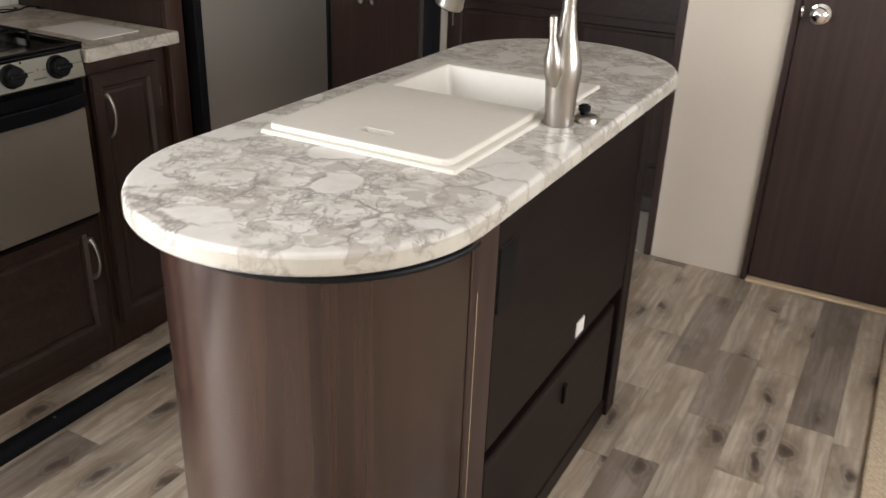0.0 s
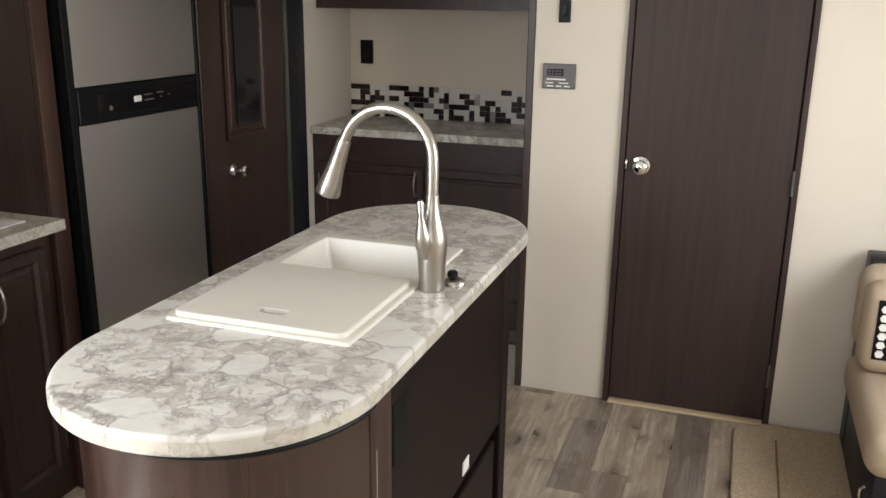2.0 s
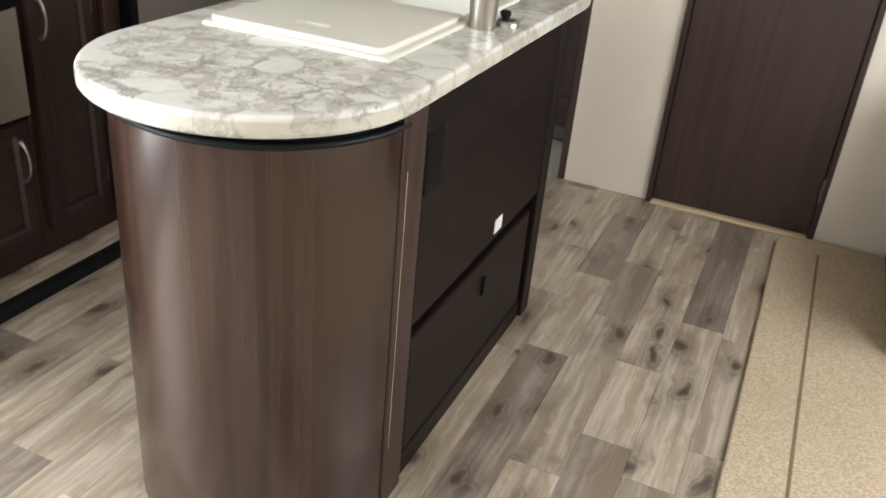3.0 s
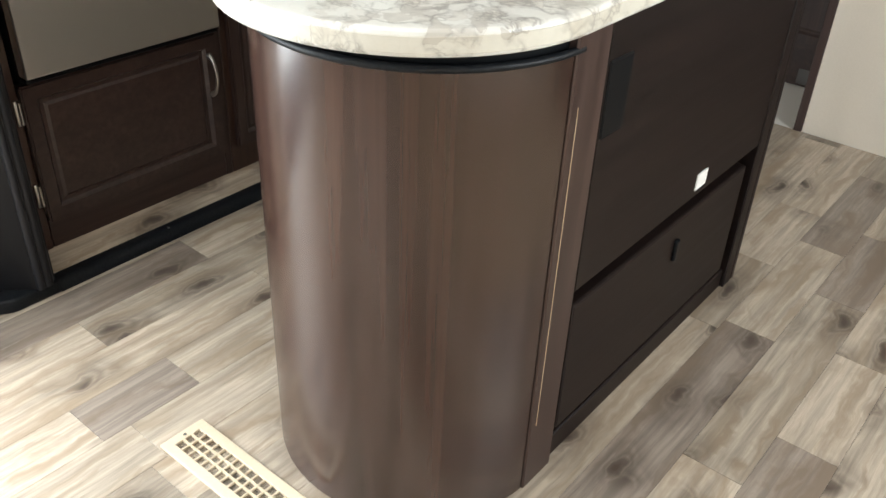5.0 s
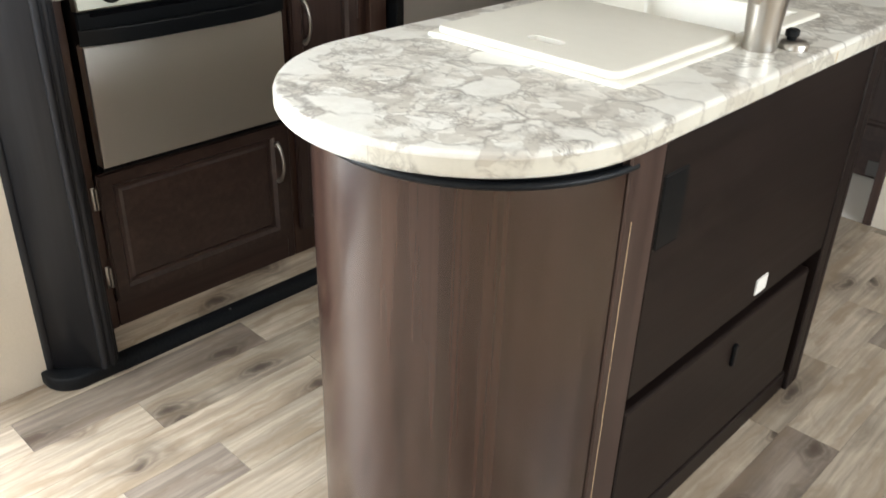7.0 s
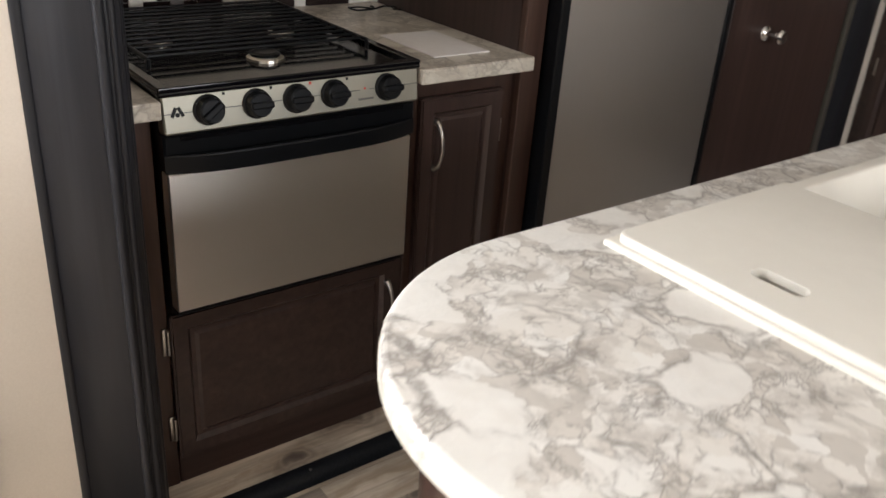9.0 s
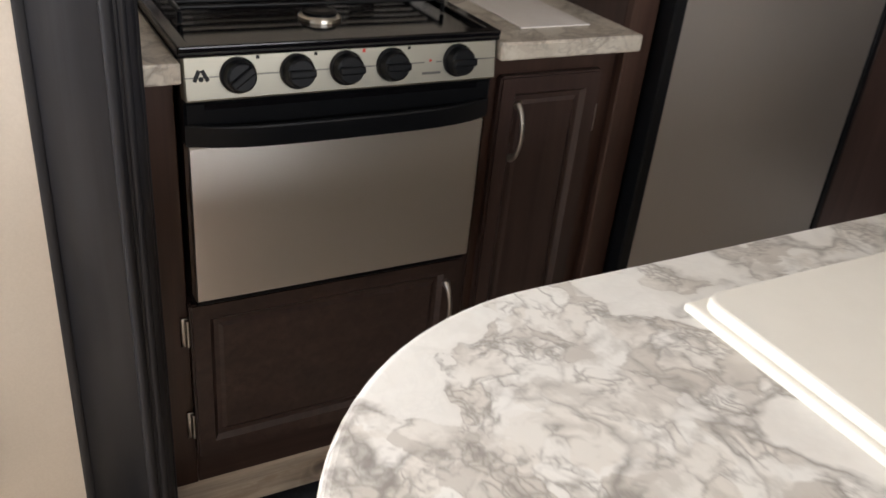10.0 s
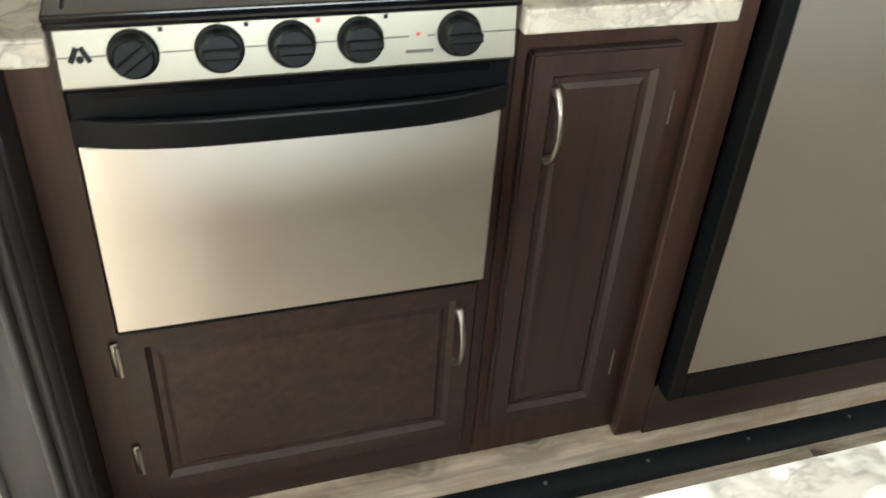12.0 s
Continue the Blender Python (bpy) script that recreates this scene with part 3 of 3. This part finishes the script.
# ---- slide-out kitchen ----
FR = -1.757  # face frame plane
ch = thing("base_cabinet", "dark espresso range cabinet with a low door under the oven", "cabinet", "kitchen base cabinets")
part("stile", box(FR - 0.02, FR, 0.822, 0.881, 0.03, 0.878, 0.002), W_STILE, ch)
part("stile", box(FR - 0.02, FR, 1.408, 1.43, 0.03, 0.878, 0.002), W_UP, ch)
part("bottom_rail", box(FR - 0.02, FR - 0.001, 0.882, 1.408, 0.03, 0.14, 0.002), W_ACROSS, ch)
part("side_panel", box(-2.33, FR - 0.021, 0.80, 0.815, 0.03, 0.878), W_UP, ch)
part("back_panel", box(-2.335, -2.325, 0.815, 1.43, 0.03, 0.87), W_UP, ch)
part("shelf", box(-2.32, FR - 0.021, 0.816, 1.429, 0.455, 0.47), W_ACROSS, ch)
d = part("door", panel_door(0.522, 0.342), W_ACROSS, ch, m=pose(FR, 0.880, 0.133, 0, 0, 90))
pull(d, 0.495, 0.236, -0.02)
hinge(d, -0.003, 0.28, -0.002)
hinge(d, -0.003, 0.071, -0.002)

ch = thing("base_cabinet", "narrow dark espresso cabinet with a tall panelled door", "cabinet", "kitchen base cabinets")
part("face_frame", box(FR - 0.02, FR, 1.431, 1.712, 0.03, 0.878, 0.002), W_STILE, ch)
part("body", box(-2.33, FR - 0.021, 1.431, 1.712, 0.03, 0.878), W_UP, ch)
d = part("door", panel_door(0.225, 0.70), W_UP, ch, m=pose(FR, 1.446, 0.135, 0, 0, 90))
pull(d, 0.040, 0.594, -0.02)
hinge(d, 0.229, 0.60, -0.002)
hinge(d, 0.229, 0.10, -0.002)

b = box(-2.334, -1.690, 0.824, 0.880, 0.880, 0.912, 0.004, 2)
cs = solid("countertop_strip", b, MARBLE_WARM, "narrow strip of marble laminate counter beside the range", "countertop")
b = box(-2.334, -1.692, 1.410, 1.711, 0.880, 0.912, 0.004, 2)
part("edge_band", box(-1.691, -1.6885, 0.826, 0.878, 0.8845, 0.9075), MARBLE_EDGE, cs, "cream laminate edge band")
ct = solid("countertop", b, MARBLE_WARM, "short marble laminate counter between range and refrigerator", "countertop")
part("edge_band", box(-1.693, -1.6905, 1.414, 1.707, 0.8845, 0.9075), MARBLE_EDGE, ct, "cream laminate edge band")
pap = solid("paper_sheet", box(-1.978, -1.763, 1.49, 1.64, 0.9125, 0.915, 0.0008), PAPER, "blank white card lying on the counter", "paper")
cab = [(-2.27 + 0.018 * math.sin(2.0 * q) + 0.006 * q, 1.60 + 0.05 * math.cos(q) + 0.01 * q, 0.9155 + 0.001 * math.sin(5 * q)) for q in [i * 0.22 for i in range(36)]]
solid("wire_loop", tube(cab, 0.0022, 6), BLACK, "thin loose dark wire coiled on the counter", "wire")

rng = thing("range", "stainless and black gas range built into the cabinets", "stove")
Y0, Y1 = 0.884, 1.404
part("body", box(-2.30, -1.735, Y0 + 0.002, Y1 - 0.002, 0.484, 0.90), BLACK, rng)
tilt = pose(-1.700, 0, 0.886, 0, -8, 0)
pan = part("control_panel", box(-0.03, 0.0, Y0, Y1, -0.036, 0.034, 0.003), PANEL_STEEL, rng, "pale steel control panel", tilt)
for i, (y, turn) in enumerate(((0.963, 35), (1.053, 0), (1.132, 0), (1.210, 0), (1.329, 0))):
    k = part("knob", lathe([(0.027, 0), (0.027, 0.004), (0.0235, 0.006), (0.022, 0.022), (0.019, 0.025)], 24, pose(0.0005, y, 0.0, 0, 90, 0)), BLACK, pan)
    part("grip", box(0.02, 0.033, y - 0.021, y + 0.021, -0.006, 0.006, 0.003, 2), BLACK, k, m=pose(0, y, 0) @ pose(0, 0, 0, turn) @ pose(0, -y, 0))
    if i < 4:
        part("mark", box(0.0, 0.0008, y + 0.028, y + 0.033, 0.022, 0.027), RED if i == 2 else BLACK, pan)
for a, c in ((0.884, 0.935), (0.991, 1.025), (1.081, 1.104), (1.160, 1.182), (1.238, 1.268), (1.290, 1.300), (1.358, 1.403)):
    part("line", box(0.0, 0.0006, a, c, -0.0012, 0.0006), GREYPL, pan)
part("line", box(0.0, 0.0006, 1.264, 1.298, -0.020, -0.016), GREYPL, pan, "illegible grey print")
part("mark", box(0.0, 0.0008, 1.277, 1.281, 0.0, 0.004), RED, pan)
for s in (-1, 1):
    bb = box(-0.001, 0.0008, -0.003, 0.003, -0.009, 0.009)
    part("badge", bb, BLACK, pan, m=pose(0, 0.909 + s * 0.006, 0.002, s * 26))
part("badge", lathe([(0.004, 0), (0.004, 0.001)], 10, pose(0, 0.909, -0.003, 0, 90)), BLACK, pan)
od = part("oven_door", box(-1.737, -1.706, Y0 + 0.002, Y1 - 0.006, 0.499, 0.775, 0.003), STEEL, rng, "brushed stainless oven door")
part("door_band", box(-1.737, -1.707, Y0, Y1, 0.777, 0.846, 0.004), BLACK, od, "black plastic band")
n = 14
pts = [(y, -1.708 + 0.030 * (1 - (2 * (y - Y0) / (Y1 - Y0) - 1) ** 4)) for y in [Y0 + (Y1 - Y0) * i / n for i in range(n + 1)]]
b = prism([(x, y) for y, x in pts] + [(x - 0.011, y) for y, x in reversed(pts)], 0.776, 0.812, 0.004)
part("handle", b, BLACK, od, "bowed black door handle")
part("vent_slot", box(-1.712, -1.705, Y0 + 0.03, Y1 - 0.03, 0.834, 0.842), ENAMEL, od)
part("bottom_lip", box(-1.737, -1.715, Y0 + 0.004, Y1 - 0.008, 0.486, 0.497, 0.002), BLACK, od)
ct = part("cooktop", box(-2.305, -1.699, Y0 - 0.006, Y1 + 0.004, 0.914, 0.924, 0.004, 2), ENAMEL, rng, "glossy black enamel cooktop")
part("cooktop_rim", ring(-2.305, -1.699, Y0 - 0.006, Y1 + 0.004, -2.287, -1.72, Y0 + 0.014, Y1 - 0.016, 0.9243, 0.932, 0.003), ENAMEL, ct)
for x, y, r in ((-1.84, 1.14, 0.036), (-2.03, 1.0, 0.028), (-2.03, 1.27, 0.028)):
    bu = part("burner", lathe([(r, 0.924), (r, 0.929), (r * 0.8, 0.932)], 24, pose(x, y, 0)), STEEL, rng, "steel burner ring")
    part("burner_cap", lathe([(r * 0.78, 0.932), (r * 0.8, 0.937), (r * 0.6, 0.940)], 24, pose(x, y, 0)), BLACK, bu)
gr = part("grate", tube([(-1.84, Y0 + 0.03, 0.944), (-2.27, Y0 + 0.03, 0.944)], 0.004, 8), BLACK, rng, "black wire grate")
part("rod", tube([(-1.84, Y1 - 0.035, 0.944), (-2.27, Y1 - 0.035, 0.944)], 0.004, 8), BLACK, gr)
for i in range(13):
    x = -1.86 - 0.034 * i
    part("rod", tube([(x, Y0 + 0.03, 0.944), (x, Y1 - 0.035, 0.944)], 0.0034, 8), BLACK, gr)
for x in (-1.84, -2.27):
    for y in (Y0 + 0.03, Y1 - 0.035):
        part("foot", tube([(x, y, 0.926), (x, y, 0.944)], 0.004, 8), BLACK, gr)

# refrigerator cabinet
FF = -1.732
SH = -0.022
rc = thing("refrigerator_cabinet", "tall dark espresso surround holding the refrigerator", "cabinet", m=pose(0, SH, 0))
part("side_panel", box(-2.33, FF - 0.02, 1.732, 1.750, 0.05, 2.06), W_UP, rc)
part("stile", box(FF - 0.02, FF, 1.732, 1.792, 0.05, 2.06, 0.002), W_STILE, rc)
part("stile", box(FF - 0.02, FF, 2.414, 2.432, 0.05, 2.06, 0.002), W_UP, rc)
part("bottom_rail", box(FF - 0.02, FF, 1.792, 2.414, 0.03, 0.165, 0.002), W_ACROSS, rc)
part("top_rail", box(FF - 0.02, FF, 1.792, 2.414, 1.93, 2.06, 0.002), W_ACROSS, rc)
part("side_panel", box(-2.33, FF - 0.02, 2.414, 2.432, 0.05, 2.06), W_UP, rc)
fr = thing("refrigerator", "two-door refrigerator with grey steel panels and black trim", "refrigerator", m=pose(0.03, SH, 0))
part("case", box(-2.30, FF - 0.022, 1.80, 2.406, 0.168, 1.926), BLACK, fr)
part("frame", box(FF - 0.02, FF + 0.012, 1.794, 1.822, 0.167, 1.928, 0.003), BLACK, fr)
part("frame", box(FF - 0.02, FF + 0.012, 2.392, 2.412, 0.167, 1.928, 0.003), BLACK, fr)
part("frame", box(FF - 0.02, FF + 0.012, 1.822, 2.392, 0.167, 0.224, 0.003), BLACK, fr)
part("frame", box(FF - 0.02, FF + 0.012, 1.822, 2.392, 1.90, 1.928, 0.003), BLACK, fr)
part("door", box(FF - 0.018, FF + 0.008, 1.823, 2.391, 0.225, 1.156, 0.002), FRIDGE, fr, "grey steel lower door")
part("door", box(FF - 0.018, FF + 0.008, 1.823, 2.391, 1.262, 1.899, 0.002), FRIDGE, fr, "grey steel freezer door")
cp = part("control_strip", box(FF - 0.018, FF + 0.014, 1.823, 2.391, 1.158, 1.26, 0.004, 2), BLACK, fr, "black control strip")
part("bezel", box(FF + 0.0135, FF + 0.017, 1.90, 2.385, 1.18, 1.24, 0.002), ENAMEL, cp)
part("display", box(FF + 0.0165, FF + 0.018, 2.055, 2.09, 1.202, 1.22), WHITE, cp, "white lit label")
for a, w, z in ((2.105, 0.04, 1.218), (2.105, 0.045, 1.202), (2.165, 0.035, 1.22), (2.18, 0.01, 1.206), (2.22, 0.012, 1.21)):
    part("print", box(FF + 0.0165, FF + 0.0178, a, a + w, z, z + 0.004), GREYPL, cp)
part("button", lathe([(0.008, 0), (0.007, 0.003)], 12, pose(FF + 0.0165, 1.95, 1.195, 0, 90)), GREYPL, cp)

# pantry
pt = thing("pantry_cabinet", "tall dark pantry with a knobbed door", "cabinet", m=pose(0.012, SH, 0))
part("body", box(-2.33, FF - 0.02, 2.436, 3.03, 0.03, 2.06), W_UP, pt)
b = bmesh.new()
bmesh.ops.create_cube(b, size=1)
bmesh.ops.transform(b, verts=b.verts, matrix=Matrix.LocRotScale((0.3, -0.012, 1.0), None, (0.575, 0.024, 1.88)))
bmesh.ops.bevel(b, geom=b.edges, offset=0.003, segments=1, affect="EDGES")
pd = part("door", b, W_UP, pt, m=pose(FF - 0.018, 2.434, 0.03, 0, 0, 90))
pw = panel_door(0.285, 0.86, 0.008, 0.02)
pnl = part("panel_moulding", pw, W_STILE, pd, "recessed panel moulding", m=pose(0.15, -0.0235, 0.975))
part("inset", box(0.065, 0.225, -0.013, -0.0095, 0.05, 0.81), DARKGLASS, pnl, "dark inset panel")
part("door_knob", lathe([(0.022, 0), (0.020, 0.005), (0.009, 0.01), (0.009, 0.036), (0.018, 0.042), (0.021, 0.052), (0.016, 0.06)], 20, pose(0.186, -0.024, 0.863, 90)), CHROME, pd, "chrome knob")
setting("edge_strip", box(-1.735, -1.708, 3.012, 3.03, 0.03, CEIL - 0.004), PANEL_STEEL, "thin pale metal strip beside the pantry", "trim")
setting("nook_pilaster", box(-1.90, -1.71, 3.032, 3.18, 0, CEIL - 0.003, 0.004), W_GREY, "dark upright trim at the nook's edge", "trim")
setting("nook_jamb", box(-0.708, -0.681, 3.012, 3.078, 0, CEIL - 0.003, 0.003), W_UP, "dark jamb trim at the nook's edge", "trim")

# nook cabinet
NZ, NF = 0.95, 3.41
nk = thing("nook_cabinet", "dark espresso base cabinet with two doors in the nook", "cabinet")
part("body", box(-1.818, -0.706, NF + 0.045, 3.866, 0.0, NZ - 0.036), W_UP, nk)
part("face_frame", box(-1.818, -0.706, NF + 0.025, NF + 0.044, 0.0, NZ - 0.036, 0.002), W_ACROSS, nk)
for x, w, hx in ((-1.78, 0.52, 0.485), (-1.235, 0.49, None)):
    d = part("door", panel_door(w, 0.62), W_UP, nk, m=pose(x, NF + 0.024, 0.17))
    if hx:
        pull(d, hx, 0.545, -0.02, 0.10)
hinge(nk, -1.78, 0.70, NF + 0.02)
solid("nook_countertop", box(-1.818, -0.706, NF, 3.866, NZ - 0.035, NZ, 0.004, 2), MARBLE, "marble laminate counter filling the nook", "countertop")
part("corner_plate", box(-0.86, -0.80, NF + 0.018, NF + 0.024, 0.01, 0.07, 0.003), GREYPL, nk, "grey cover plate")
up = thing("upper_cabinet", "dark overhead cabinet above the nook counter", "cabinet")
part("body", box(-1.815, -0.708, 3.5, 3.866, 1.475, 2.1), W_UP, up)
ou = thing("wall_outlet", "black outlet plate on the cream nook wall", "outlet")
part("plate", box(-1.764, -1.696, 3.863, 3.869, 1.208, 1.323, 0.002), BLACK, ou)
part("socket", box(-1.749, -1.711, 3.86, 3.864, 1.235, 1.295, 0.002), ENAMEL, ou)

# wall controls
th = thing("control_monitor", "dark grey monitor panel screwed to the cream wall", "control panel", m=pose(-0.033, 0, -0.008))
part("plate", box(-0.612, -0.490, 3.008, 3.02, 1.214, 1.305, 0.004, 2), GREYPL, th)
part("screen", box(-0.595, -0.535, 3.005, 3.009, 1.262, 1.286, 0.001), BLACK, th)
for i in range(4):
    for j in range(2):
        part("button", box(-0.59 + 0.0135 * i, -0.582 + 0.0135 * i, 3.002, 3.0055, 1.266 + 0.01 * j, 1.271 + 0.01 * j), GREYPL, th)
for a, w, z, h in ((-0.596, 0.07, 1.246, 0.006), (-0.6, 0.03, 1.234, 0.004), (-0.55, 0.035, 1.234, 0.004), (-0.595, 0.025, 1.222, 0.005), (-0.56, 0.02, 1.222, 0.005), (-0.53, 0.02, 1.222, 0.005)):
    part("print", box(a, a + w, 3.0065, 3.0085, z, z + h), WHITE, th, "pale illegible print")
sw = thing("light_switch", "small black rocker switch on the cream wall", "switch", m=pose(-0.04, 0, -0.008))
part("plate", box(-0.556, -0.514, 3.010, 3.02, 1.450, 1.53, 0.002), BLACK, sw)
part("rocker", box(-0.546, -0.524, 3.004, 3.011, 1.468, 1.512, 0.003), ENAMEL, sw)

# dinette bench
bn = thing("dinette_bench", "dinette bench with beige cushions on a black base", "bench")
part("base", box(0.512, 1.25, 2.27, 2.86, 0.016, 0.26, 0.006), W_GREY, bn)
part("back_board", box(0.512, 1.25, 2.862, 2.98, 0.016, 0.72, 0.006), W_GREY, bn)
part("latch", tube([(0.512, 2.36, 0.12), (0.50, 2.36, 0.13), (0.50, 2.36, 0.155), (0.512, 2.36, 0.165)], 0.005, 8), CHROME, bn, "small chrome latch")
part("foot_screw", lathe([(0.008, 0), (0.006, 0.005)], 10, pose(0.512, 2.42, 0.07, 0, -90)), CHROME, bn)
sc = part("seat_cushion", box(0.474, 1.25, 2.2, 2.86, 0.262, 0.405, 0.055, 5), CUSHION, bn, "thick beige seat cushion")
bc = part("back_cushion", box(0.474, 1.25, 2.74, 2.86, 0.43, 0.72, 0.058, 5), CUSHION, bn, "beige back cushion")
pl = solid("throw_pillow", box(0.478, 0.9, 2.62, 2.738, 0.406, 0.70, 0.05, 4), CUSHION, "beige pillow with black and white pattern", "pillow")
part("pattern_patch", box(0.515, 0.68, 2.6165, 2.6215, 0.462, 0.655, 0.002), BLACK, pl, "black patch with white honeycomb cells")
for i in range(5):
    for j in range(6):
        x, z = 0.535 + 0.031 * i, 0.482 + 0.029 * j + (0.0145 if i % 2 else 0)
        part("pattern_cell", lathe([(0.0135, 0), (0.013, 0.0012)], 6, pose(x, 2.6166, z, 90)), WHITE, pl)

# carpet by the dinette
cpts = [(0.15, -2.6), (1.29, -2.6), (1.29, 2.99), (0.25, 2.99)] + arc(0.235, 2.885, 0.085, 90, 180, 8)
cpt = setting("carpet", prism(cpts, 0.002, 0.016, 0.006), CARPET, "tan looped carpet beside the vinyl planks", "carpet")
part("carpet_seam", box(0.291, 0.299, -2.5, 2.86, 0.0155, 0.0175), SEAM, cpt, "brown seam in the carpet")

# fire extinguisher
fe = thing("fire_extinguisher", "white fire extinguisher with a black band on the wall", "fire extinguisher", m=pose(-0.095, 0.016, -0.03))
part("cylinder", lathe([(0.036, 0.20), (0.041, 0.205), (0.041, 0.43), (0.036, 0.455), (0.02, 0.475), (0.013, 0.48)], 24, pose(-1.595, 0.475, 0)), WHITE, fe)
part("band", lathe([(0.0415, 0.335), (0.0418, 0.337), (0.0418, 0.378), (0.0415, 0.38)], 24, pose(-1.595, 0.475, 0)), BLACK, fe, "black label band")
part("valve", lathe([(0.013, 0.48), (0.013, 0.50), (0.009, 0.505)], 12, pose(-1.595, 0.475, 0)), BLACK, fe)
part("lever", box(-1.60, -1.59, 0.43, 0.485, 0.505, 0.515, 0.003), BLACK, fe)
part("bracket", box(-1.64, -1.60, 0.455, 0.495, 0.29, 0.31, 0.002), BLACK, fe)

# floor register
VX0, VX1, VY0, VY1 = -1.060, -0.748, 0.688, 0.786
vt = thing("floor_register", "beige metal floor vent with rows of slots", "floor vent")
part("frame", ring(VX0, VX1, VY0, VY1, VX0 + 0.021, VX1 - 0.021, VY0 + 0.021, VY1 - 0.021, 0.0015, 0.007, 0.002), VENT, vt)
part("duct", box(VX0 + 0.02, VX1 - 0.02, VY0 + 0.02, VY1 - 0.02, -0.003, 0.0012), DUCT, vt, "grey duct metal, darkened for the shade under the slots")
for i in range(1, 14):
    x = VX0 + 0.021 + i * (VX1 - VX0 - 0.042) / 14
    part("slat", box(x - 0.0016, x + 0.0016, VY0 + 0.021, VY1 - 0.021, 0.0015, 0.0062), VENT, vt)
for j in (1, 2):
    y = VY0 + 0.021 + j * (VY1 - VY0 - 0.042) / 3
    part("bar", box(VX0 + 0.021, VX1 - 0.021, y - 0.002, y + 0.002, 0.0015, 0.0066), VENT, vt)
for x in (VX0 + 0.012, VX1 - 0.012):
    part("screw", lathe([(0.004, 0.0065), (0.003, 0.008)], 8, pose(x, (VY0 + VY1) / 2, 0)), GREYPL, vt)


# ---- pieces: mosaic and planks ----
def mosaic(name, label, m, width, rows, cell, seed):
    """Glass mosaic of one- and two-cell tiles on a grout bed; faces local -y."""
    bed = setting(name, box(0, width, 0, 0.003, 0, rows * cell), GROUT, label, "backsplash")
    bed.matrix_basis = m
    rnd = random.Random(seed)
    n = int(width / cell)
    used, cache = set(), {}
    for r in range(rows):
        for c in range(n):
            if (r, c) in used:
                continue
            q = rnd.random()
            w, h = (2, 1) if q < 0.5 else (1, 2) if q < 0.72 else (1, 1)
            cells = [(r + i, c + j) for i in range(h) for j in range(w)]
            if r + h > rows or c + w > n or any(k in used for k in cells):
                w = h = 1
                cells = [(r, c)]
            used.update(cells)
            q = rnd.random()
            ma = TILE_B if q < 0.42 else TILE_G if q < 0.52 else TILE_W
            key = (w, h, ma.name)
            if key not in cache:
                cache[key] = mesh_of("tile", box(0.0006, w * cell - 0.0006, -0.004, 0, 0.0006, h * cell - 0.0006, 0.0008), ma, 0)
            ob = new("tile", cache[key])
            ob.parent = bed
            ob.matrix_basis = pose(c * cell, -0.0003, r * cell)


mosaic("nook_backsplash", "black, white and silver mosaic strip above the nook counter", pose(-1.818, 3.864, NZ + 0.001), 1.11, 6, 0.0262, 4)
mosaic("range_backsplash", "black and white mosaic strip behind the range", pose(-2.333, 0.82, 0.9125, 0, 0, 90), 0.905, 5, 0.032, 9)

floor = setting("floor", box(-1.735, 0.30, -2.64, 3.02, -0.0038, -0.0008), TRIM, "grey-brown oak vinyl plank floor with knots", "floor")
PW = 0.1222
cache = {}
rnd = random.Random(12)
dark_at = [(-0.36, 1.62), (-0.38, 2.62), (-0.23, 2.25), (-1.21, 0.7), (-1.6, 0.98), (-0.12, 1.3), (0.0, 2.75), (-0.36, 0.45), (-1.05, 2.3)]
ends = {0: [1.05, 1.815, 2.30, 2.82], -1: [1.35, 2.075, 2.455], -2: [2.42], -3: [1.42], 7: [0.626, 0.85], 10: [0.55, 1.152], 11: [1.13]}
for k in range(-5, 13):
    col = -0.297 - k * PW
    cuts = list(ends.get(k, [rnd.uniform(0, 1)]))
    while cuts[-1] < 3.02:
        cuts.append(cuts[-1] + rnd.choice((0.35, 0.55, 0.75, 0.95)))
    while cuts[0] > -2.64:
        cuts.insert(0, cuts[0] - rnd.choice((0.35, 0.55, 0.75, 0.95)))
    for a, c in zip(cuts, cuts[1:]):
        a, c = max(a, -2.64), min(c, 3.018)
        if c - a < 0.02:
            continue
        x0, x1 = max(col - PW, -1.734), min(col, 0.299)
        if x1 - x0 < 0.01:
            continue
        dark = any(x0 <= px <= x1 and a <= py <= c for px, py in dark_at)
        key = (round(c - a, 3), round(x1 - x0, 3), dark)
        if key not in cache:
            w, l = (x1 - x0) / 2 - 0.0003, (c - a) / 2 - 0.0003
            cache[key] = mesh_of("plank", box(-w, w, -l, l, -0.002, 0.0, 0.0004), VINYL_DARK if dark else VINYL, 0)
        ob = new("plank", cache[key])
        ob.parent = floor
        ob.matrix_basis = pose((x0 + x1) / 2, (a + c) / 2, 0.0012)
